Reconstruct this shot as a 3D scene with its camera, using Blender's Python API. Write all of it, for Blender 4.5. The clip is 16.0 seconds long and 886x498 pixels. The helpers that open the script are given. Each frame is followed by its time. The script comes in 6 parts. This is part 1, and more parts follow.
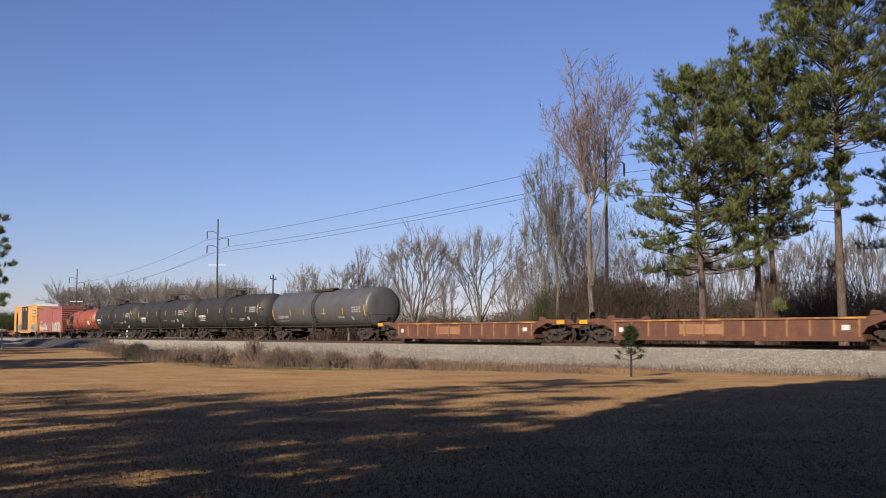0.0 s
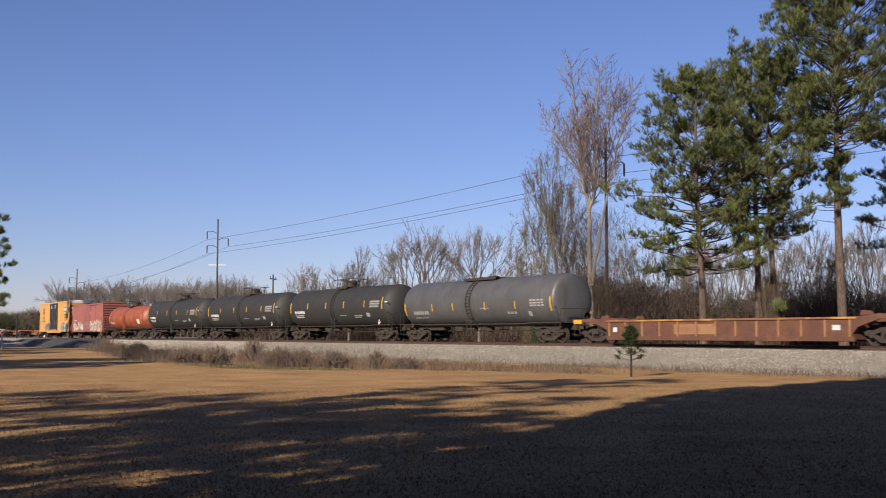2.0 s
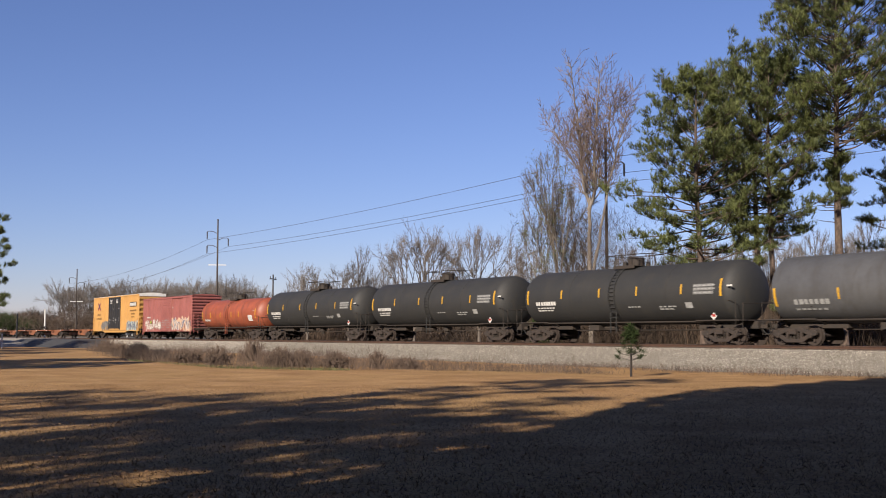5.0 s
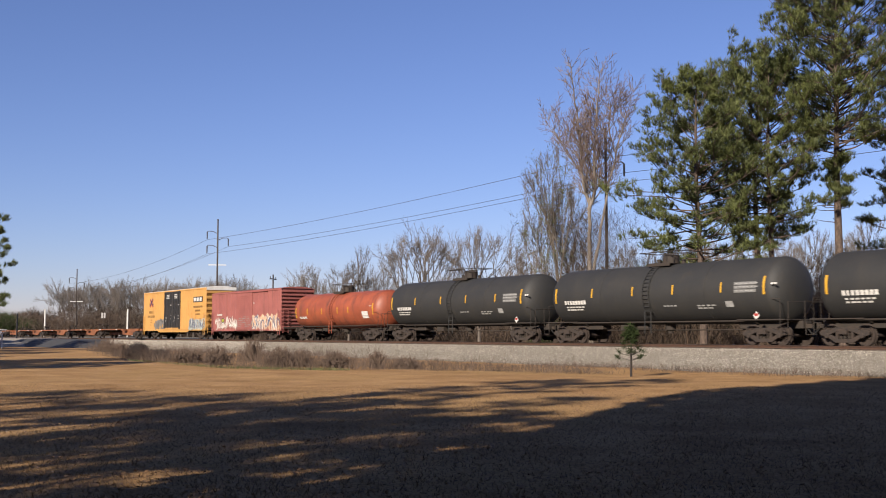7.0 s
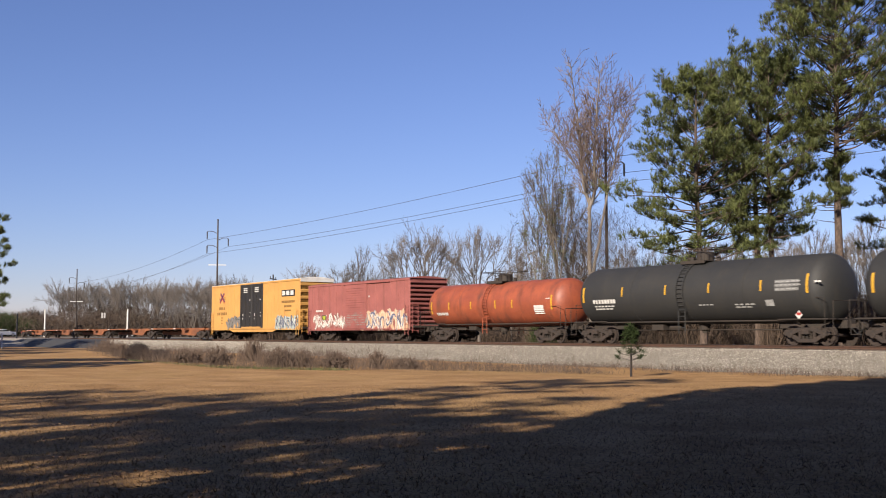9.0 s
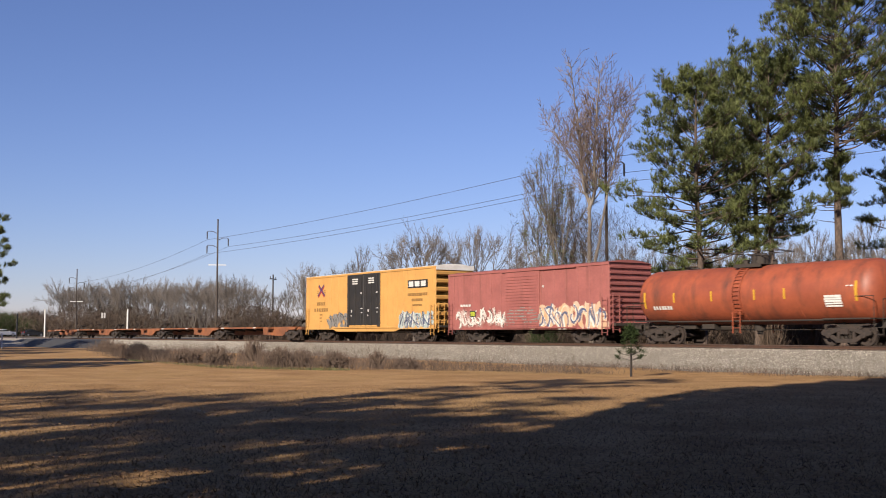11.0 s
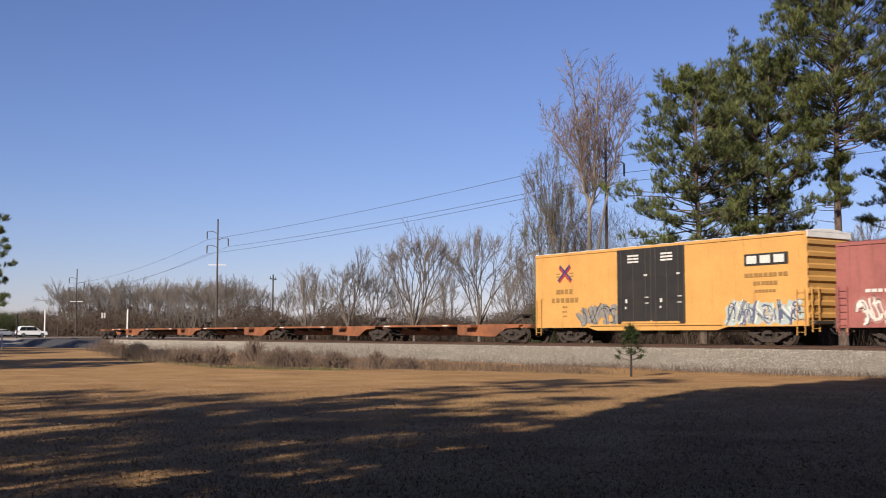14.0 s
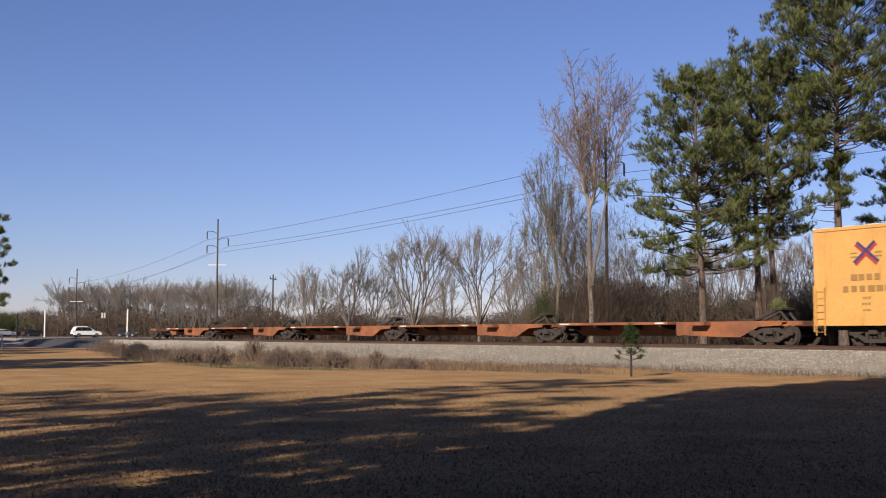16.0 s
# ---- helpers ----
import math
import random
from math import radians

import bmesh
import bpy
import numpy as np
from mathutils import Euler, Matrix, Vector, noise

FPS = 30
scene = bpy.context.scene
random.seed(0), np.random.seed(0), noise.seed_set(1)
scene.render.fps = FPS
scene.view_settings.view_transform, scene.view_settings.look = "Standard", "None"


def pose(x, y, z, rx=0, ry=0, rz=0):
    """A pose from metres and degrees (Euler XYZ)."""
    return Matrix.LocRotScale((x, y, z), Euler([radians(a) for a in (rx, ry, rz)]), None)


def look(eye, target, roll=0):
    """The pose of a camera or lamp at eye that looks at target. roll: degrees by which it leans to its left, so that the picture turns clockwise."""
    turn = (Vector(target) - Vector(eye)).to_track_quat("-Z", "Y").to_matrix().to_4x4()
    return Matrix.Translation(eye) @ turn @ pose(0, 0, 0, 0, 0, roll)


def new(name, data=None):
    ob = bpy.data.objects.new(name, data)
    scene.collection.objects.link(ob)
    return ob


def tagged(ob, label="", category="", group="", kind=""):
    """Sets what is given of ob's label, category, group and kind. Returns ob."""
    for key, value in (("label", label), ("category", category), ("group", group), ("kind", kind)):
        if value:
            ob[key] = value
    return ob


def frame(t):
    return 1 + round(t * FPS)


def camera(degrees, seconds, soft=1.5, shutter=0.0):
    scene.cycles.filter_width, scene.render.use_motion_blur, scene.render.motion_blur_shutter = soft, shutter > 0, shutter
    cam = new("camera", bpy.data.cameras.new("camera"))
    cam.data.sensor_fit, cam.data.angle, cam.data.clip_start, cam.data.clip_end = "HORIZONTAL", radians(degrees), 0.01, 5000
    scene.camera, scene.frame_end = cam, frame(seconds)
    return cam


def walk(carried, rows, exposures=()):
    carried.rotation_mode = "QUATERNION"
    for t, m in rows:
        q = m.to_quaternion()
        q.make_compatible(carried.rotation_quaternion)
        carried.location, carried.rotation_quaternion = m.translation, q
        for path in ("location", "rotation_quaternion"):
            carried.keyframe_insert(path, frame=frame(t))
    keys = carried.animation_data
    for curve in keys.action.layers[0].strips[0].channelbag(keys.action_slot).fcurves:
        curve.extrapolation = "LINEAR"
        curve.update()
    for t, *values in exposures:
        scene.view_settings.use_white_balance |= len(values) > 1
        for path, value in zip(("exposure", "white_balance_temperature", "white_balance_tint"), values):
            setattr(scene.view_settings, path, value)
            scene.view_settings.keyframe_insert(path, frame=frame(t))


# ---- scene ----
# ---------- camera ----------
cam = camera(43.94, 16.0, 1.0, 0.3)
EYE = Vector((0.0, 0.0, 1.55))
AIM = Vector((-math.cos(radians(33.608)) * math.cos(radians(4.427)), math.sin(radians(33.608)) * math.cos(radians(4.427)), math.sin(radians(4.427))))
stand = look(EYE, EYE + AIM)
walk(cam, [(0.0, stand), (16.0, stand)], [(0.0, 0.9), (6.5, 0.96), (8.5, 1.04), (9.2, 1.03), (11.3, 0.94), (16.0, 0.9)])

# ---------- light ----------
SUN_EL = radians(26.0)
SUN_XY = Vector((0.415, -0.912, 0.0)).normalized()
SUN = Vector((SUN_XY.x * math.cos(SUN_EL), SUN_XY.y * math.cos(SUN_EL), math.sin(SUN_EL)))
world = bpy.data.worlds.new("world")
scene.world = world
world.use_nodes = True
sky = world.node_tree.nodes.new("ShaderNodeTexSky")
sky.sky_type, sky.sun_disc = "NISHITA", False
sky.sun_elevation, sky.sun_rotation = SUN_EL, math.atan2(SUN.x, SUN.y)
sky.altitude, sky.air_density, sky.dust_density, sky.ozone_density = 0, 1.0, 0.15, 5.0
back = world.node_tree.nodes["Background"]
tint = world.node_tree.nodes.new("ShaderNodeMix")
tint.data_type, tint.blend_type = "RGBA", "MULTIPLY"
tint.inputs["Factor"].default_value = 1.0
tint.inputs["B"].default_value = (1.07, 0.93, 1.16, 1.0)
world.node_tree.links.new(sky.outputs[0], tint.inputs["A"])
world.node_tree.links.new(tint.outputs["Result"], back.inputs[0])
back.inputs[1].default_value = 0.05
sun_data = bpy.data.lights.new("sun", "SUN")
sun_data.energy, sun_data.angle, sun_data.color = 5.0, radians(0.53), (1.0, 0.88, 0.74)
sun = new("sun", sun_data)
sun.matrix_world = look(SUN * 200, (0, 0, 0))

# ---------- materials ----------
BASE_SCALE = 0.84      # scales every base colour down to balance the raised exposure and deepen shade


def material(name, base, second=None, scale=4.0, rough=0.7, metal=0.0, bump=0.0, bump_scale=30.0, stretch=(1, 1, 1), sharp=(0.35, 0.65), vary=0.0, spec=0.5, fine=0.25, third=None, third_at=(0.6, 0.75), third_scale=1.0, third_stretch=(1, 1, 1), through_light=0.0):
    """A surface with two scales of colour change, grain, wear and relief, in metres of the thing itself."""
    base, second, third = ([tuple(v * BASE_SCALE for v in c) if c else None for c in (base, second, third)])
    m = bpy.data.materials.new(name)
    m.use_nodes = True
    t = m.node_tree
    n, l = t.nodes, t.links
    b = n["Principled BSDF"]
    b.inputs["Roughness"].default_value, b.inputs["Metallic"].default_value = rough, metal
    b.inputs["Specular IOR Level"].default_value = spec
    co = n.new("ShaderNodeTexCoord")
    def noise_at(sc, st, detail=6.0):
        mp = n.new("ShaderNodeMapping")
        mp.inputs["Scale"].default_value = st
        l.new(co.outputs["Object"], mp.inputs["Vector"])
        tx = n.new("ShaderNodeTexNoise")
        tx.inputs["Scale"].default_value, tx.inputs["Detail"].default_value, tx.inputs["Roughness"].default_value = sc, detail, 0.62
        l.new(mp.outputs[0], tx.inputs["Vector"])
        return tx.outputs["Fac"]
    def ramp(fac, lo, hi):
        r = n.new("ShaderNodeMapRange")
        r.inputs["From Min"].default_value, r.inputs["From Max"].default_value = lo, hi
        l.new(fac, r.inputs["Value"])
        return r.outputs[0]
    def mix(fac, a, c, kind="MIX"):
        x = n.new("ShaderNodeMix")
        x.data_type, x.blend_type = "RGBA", kind
        for s, v in ((x.inputs["Factor"], fac), (x.inputs["A"], a), (x.inputs["B"], c)):
            if hasattr(v, "links"):
                l.new(v, s)
            else:
                s.default_value = v if isinstance(v, float) else (*v, 1.0)
        return x.outputs["Result"]
    second = second or tuple(c * 0.72 for c in base)
    col = mix(ramp(noise_at(scale, stretch), *sharp), base, second)
    if third:
        col = mix(ramp(noise_at(third_scale, third_stretch), *third_at), col, third)
    if fine:
        g = ramp(noise_at(bump_scale, stretch, 3.0), 0.3, 0.7)
        col = mix(g, col, mix(1.0, col, (1 - fine,) * 3, "MULTIPLY"))
    if vary:
        info = n.new("ShaderNodeObjectInfo")
        geo = n.new("ShaderNodeNewGeometry")
        add = n.new("ShaderNodeMath")
        add.operation = "ADD"
        l.new(info.outputs["Random"], add.inputs[0]), l.new(geo.outputs["Random Per Island"], add.inputs[1])
        fr = n.new("ShaderNodeMath")
        fr.operation = "FRACT"
        l.new(add.outputs[0], fr.inputs[0])
        hs = n.new("ShaderNodeHueSaturation")
        l.new(ramp(fr.outputs[0], 0.0, 1.0), hs.inputs["Value"])
        hs.inputs["Value"].links[0].from_node.inputs["To Min"].default_value = 1 - vary
        hs.inputs["Value"].links[0].from_node.inputs["To Max"].default_value = 1 + vary
        l.new(col, hs.inputs["Color"])
        col = hs.outputs[0]
    l.new(col, b.inputs["Base Color"])
    if bump:
        bp = n.new("ShaderNodeBump")
        bp.inputs["Strength"].default_value, bp.inputs["Distance"].default_value = 1.0, bump
        l.new(noise_at(bump_scale, stretch), bp.inputs["Height"])
        l.new(bp.outputs[0], b.inputs["Normal"])
    if through_light:
        tr = n.new("ShaderNodeBsdfTranslucent")
        l.new(col, tr.inputs["Color"])
        ms = n.new("ShaderNodeMixShader")
        ms.inputs[0].default_value = through_light
        l.new(b.outputs[0], ms.inputs[1]), l.new(tr.outputs[0], ms.inputs[2])
        l.new(ms.outputs[0], n["Material Output"].inputs["Surface"])
    return m


M = {}
M["lawn"] = material("dormant_lawn", (0.495, 0.305, 0.142), (0.325, 0.185, 0.08), 0.5, 0.95, bump=0.025, bump_scale=14, fine=0.45, third=(0.43, 0.275, 0.12), third_at=(0.5, 0.75), third_scale=0.12, spec=0.1)
M["ballast"] = material("ballast_stone", (0.448, 0.403, 0.325), (0.157, 0.137, 0.112), 26.0, 0.9, bump=0.06, bump_scale=30, fine=0.5, third=(0.154, 0.112, 0.077), third_at=(0.64, 0.9), third_scale=0.25, spec=0.2)
M["stone"] = material("loose_stone", (0.42, 0.385, 0.33), (0.26, 0.235, 0.2), 3.0, 0.9, vary=0.5, fine=0.2, spec=0.2)
M["stained_bed"] = material("rust_stained_ballast", (0.13, 0.085, 0.058), (0.065, 0.045, 0.034), 14.0, 0.95, bump=0.04, bump_scale=28, fine=0.4)
M["rail"] = material("rusty_rail", (0.105, 0.0525, 0.0315), (0.063, 0.035, 0.0245), 6.0, 0.8, 0.3, 0.003, 60)
M["rail_top"] = material("polished_rail_head", (0.294, 0.28, 0.266), (0.21, 0.196, 0.182), 8.0, 0.35, 0.9)
M["tie"] = material("creosoted_tie", (0.063, 0.042, 0.0294), (0.0315, 0.0231, 0.0182), 5.0, 0.9, bump=0.008, bump_scale=40, vary=0.25)
M["asphalt"] = material("worn_asphalt", (0.046, 0.047, 0.05), (0.031, 0.032, 0.034), 2.0, 0.9, bump=0.006, bump_scale=60)
M["gravel"] = material("pale_gravel", (0.294, 0.266, 0.224), (0.196, 0.168, 0.14), 1.2, 0.95, bump=0.02, bump_scale=25)
M["tank_grey"] = material("grey_tank_paint", (0.0805, 0.0819, 0.0854), (0.063, 0.063, 0.0644), 0.8, 0.5, bump=0.003, bump_scale=6, fine=0.1, third=(0.0525, 0.0476, 0.042), third_at=(0.52, 0.8), third_scale=2.0, third_stretch=(1.5, 1, 0.25))
M["tank_black"] = material("black_tank_paint", (0.0154, 0.0161, 0.0168), (0.0224, 0.0217, 0.0203), 0.8, 0.7, bump=0.003, bump_scale=6, fine=0.1, third=(0.0315, 0.0266, 0.021), third_at=(0.55, 0.85), third_scale=2.0, third_stretch=(1.5, 1, 0.25))
M["tank_orange"] = material("faded_orange_tank_paint", (0.31, 0.075, 0.032), (0.22, 0.052, 0.025), 0.9, 0.55, bump=0.003, bump_scale=6, fine=0.12, third=(0.07, 0.0315, 0.021), third_at=(0.52, 0.78), third_scale=1.3, third_stretch=(1.2, 1, 0.22))
M["dark_steel"] = material("grimy_dark_steel", (0.028, 0.0231, 0.0196), (0.042, 0.0294, 0.021), 3.0, 0.8, 0.1, 0.003, 40)
M["truck_steel"] = material("dusty_truck_steel", (0.05, 0.034, 0.026), (0.026, 0.02, 0.017), 4.0, 0.85, 0.1, 0.004, 35)
M["wheel"] = material("worn_wheel_steel", (0.05, 0.034, 0.026), (0.03, 0.022, 0.018), 5.0, 0.75, 0.2)
M["yellow_strip"] = material("yellow_reflective_strip", (0.525, 0.294, 0.021), (0.434, 0.238, 0.021), 6.0, 0.5, fine=0.1)
M["white_mark"] = material("dulled_white_lettering", (0.62, 0.61, 0.58), (0.45, 0.44, 0.42), 9.0, 0.7, fine=0.2)
M["grey_mark"] = material("faint_grey_lettering", (0.34, 0.34, 0.33), (0.22, 0.22, 0.215), 9.0, 0.7, fine=0.2)
M["brown_mark"] = material("faded_brown_lettering", (0.224, 0.119, 0.035), (0.28, 0.154, 0.042), 9.0, 0.7, fine=0.2)
M["box_yellow"] = material("faded_yellow_boxcar_paint", (0.53, 0.29, 0.082), (0.47, 0.25, 0.07), 0.7, 0.55, bump=0.002, bump_scale=8, fine=0.12, third=(0.294, 0.14, 0.042), third_at=(0.58, 0.85), third_scale=1.6, third_stretch=(2.2, 1, 0.22))
M["box_red"] = material("faded_red_boxcar_paint", (0.30, 0.098, 0.085), (0.245, 0.078, 0.068), 0.8, 0.65, bump=0.003, bump_scale=8, fine=0.15, third=(0.119, 0.0455, 0.0315), third_at=(0.56, 0.85), third_scale=1.5, third_stretch=(2.2, 1, 0.2))
M["roof_white"] = material("white_roof_paint", (0.76, 0.75, 0.72), (0.6, 0.58, 0.54), 1.5, 0.6, fine=0.12)
M["door_black"] = material("black_door_paint", (0.014, 0.014, 0.0147), (0.0245, 0.021, 0.0182), 1.2, 0.55, fine=0.2)
M["logo_red"] = material("red_logo_paint", (0.385, 0.035, 0.028), None, 8, 0.6)
M["logo_blue"] = material("blue_logo_paint", (0.042, 0.035, 0.14), None, 8, 0.6)
M["spray_white"] = material("white_spray_paint", (0.70, 0.68, 0.62), (0.5, 0.46, 0.42), 2.5, 0.6, fine=0.2)
M["spray_peach"] = material("peach_spray_paint", (0.546, 0.315, 0.168), (0.49, 0.385, 0.294), 2.0, 0.6, fine=0.2)
M["spray_rose"] = material("faded_rose_spray_paint", (0.36, 0.19, 0.165), (0.27, 0.11, 0.095), 2.0, 0.6, fine=0.2)
M["spray_cream"] = material("cream_spray_paint", (0.68, 0.52, 0.38), (0.6, 0.4, 0.27), 2.0, 0.6, fine=0.15)
M["panel_grey"] = material("dull_grey_notice_panel", (0.2, 0.2, 0.195), (0.12, 0.12, 0.118), 7.0, 0.7, fine=0.3)
M["spray_grey"] = material("silver_grey_spray_paint", (0.252, 0.238, 0.217), (0.168, 0.161, 0.154), 2.5, 0.55, fine=0.25)
M["spray_teal"] = material("pale_teal_spray_paint", (0.294, 0.385, 0.378), (0.385, 0.42, 0.392), 2.5, 0.6, fine=0.2)
M["spray_black"] = material("black_spray_paint", (0.021, 0.0196, 0.0196), None, 4, 0.6)
M["spray_blue"] = material("dusky_blue_spray_paint", (0.10, 0.12, 0.2), None, 4, 0.6)
M["spray_lime"] = material("lime_spray_paint", (0.385, 0.434, 0.035), None, 4, 0.6)
M["well_brown"] = material("rusty_brown_well_paint", (0.125, 0.046, 0.025), (0.08, 0.032, 0.02), 1.2, 0.8, bump=0.004, bump_scale=20, fine=0.25, third=(0.154, 0.063, 0.028), third_at=(0.52, 0.75), third_scale=1.2, third_stretch=(0.6, 1, 1))
M["well_tan"] = material("worn_tan_post_edge", (0.294, 0.154, 0.07), (0.196, 0.091, 0.042), 2.0, 0.8, fine=0.2)
M["well_yellow"] = material("worn_yellow_top_rail", (0.434, 0.225, 0.042), (0.19, 0.08, 0.035), 0.55, 0.7, fine=0.25, sharp=(0.42, 0.54))
M["spine_orange"] = material("rusty_orange_spine_paint", (0.3, 0.1, 0.034), (0.15, 0.055, 0.024), 0.9, 0.75, bump=0.004, bump_scale=20, fine=0.25, third=(0.091, 0.042, 0.0245), third_at=(0.52, 0.75), third_scale=1.4, third_stretch=(0.7, 1, 0.6))
M["bark_pine"] = material("pine_bark", (0.13, 0.092, 0.07), (0.062, 0.044, 0.035), 6.0, 0.95, bump=0.03, bump_scale=12, stretch=(1, 1, 0.35), fine=0.4)
M["bark_pale"] = material("pale_winter_bark", (0.25, 0.215, 0.18), (0.14, 0.115, 0.095), 3.0, 0.9, bump=0.01, bump_scale=20, stretch=(1, 1, 0.3), vary=0.15)
M["bark_grey"] = material("grey_brown_winter_bark", (0.15, 0.128, 0.108), (0.09, 0.076, 0.064), 3.0, 0.9, bump=0.01, bump_scale=20, stretch=(1, 1, 0.3), vary=0.2)
M["twig_red"] = material("reddish_bare_twigs", (0.165, 0.115, 0.097), (0.105, 0.073, 0.062), 3.0, 0.9, vary=0.3)
M["twig_grey"] = material("grey_bare_twigs", (0.185, 0.16, 0.14), (0.12, 0.102, 0.088), 3.0, 0.9, vary=0.25)
M["needles"] = material("pine_needles", (0.168, 0.192, 0.054), (0.085, 0.105, 0.036), 0.5, 0.6, vary=0.45, fine=0.2, through_light=0.25)
M["evergreen"] = material("dark_evergreen_leaves", (0.035, 0.0525, 0.0175), (0.021, 0.032, 0.0126), 0.7, 0.9, vary=0.4, spec=0.1)
M["brush"] = material("brown_winter_brush", (0.092, 0.062, 0.042), (0.05, 0.035, 0.024), 0.15, 0.95, vary=0.4)
M["weeds"] = material("dry_weeds", (0.14, 0.097, 0.07), (0.075, 0.052, 0.04), 0.4, 0.95, vary=0.4)
M["weed_green"] = material("low_green_grass", (0.077, 0.091, 0.028), (0.112, 0.098, 0.042), 0.5, 0.9, vary=0.4)
M["dark_twig"] = material("dark_bramble", (0.042, 0.0294, 0.0252), (0.028, 0.021, 0.0182), 0.6, 0.9, vary=0.4)
M["pole_wood"] = material("weathered_pole_wood", (0.077, 0.0595, 0.0476), (0.049, 0.0385, 0.0315), 3.0, 0.9, bump=0.006, bump_scale=20, stretch=(1, 1, 0.15))
M["wire"] = material("weathered_cable", (0.084, 0.084, 0.091), None, 3, 0.6, 0.3)
M["insulator"] = material("pale_ceramic", (0.5, 0.5, 0.48), None, 5, 0.3)
M["car_white"] = material("white_car_paint", (0.78, 0.79, 0.8), (0.7, 0.71, 0.72), 2, 0.25, fine=0.03)
M["car_dark"] = material("dark_car_paint", (0.021, 0.0224, 0.0266), None, 2, 0.25, fine=0.03)
M["glass_dark"] = material("tinted_glass", (0.02, 0.022, 0.025), None, 2, 0.08, fine=0.0)
M["rubber"] = material("tyre_rubber", (0.02, 0.02, 0.02), None, 8, 0.85)
M["chrome"] = material("pale_alloy", (0.55, 0.55, 0.55), None, 8, 0.3, 0.9)
M["lens_red"] = material("red_lens", (0.35, 0.014, 0.014), None, 8, 0.3)
M["post_white"] = material("white_post_paint", (0.72, 0.71, 0.68), (0.58, 0.56, 0.52), 4, 0.7)
M["house_wall"] = material("painted_house_siding", (0.5, 0.48, 0.44), (0.44, 0.42, 0.38), 1.0, 0.8)
M["house_roof"] = material("dark_shingle_roof", (0.049, 0.0455, 0.042), (0.035, 0.0322, 0.0301), 2.0, 0.9)
M["dry_blades"] = material("dry_grass_blades", (0.27, 0.165, 0.08), (0.17, 0.1, 0.05), 0.6, 0.95, vary=0.4)
M["verge"] = material("rough_verge_grass", (0.2, 0.145, 0.075), (0.11, 0.1, 0.04), 0.25, 0.95, vary=0.4)
M["leaf_litter"] = material("fallen_leaves", (0.34, 0.19, 0.085), (0.2, 0.11, 0.055), 0.7, 0.9, vary=0.5)


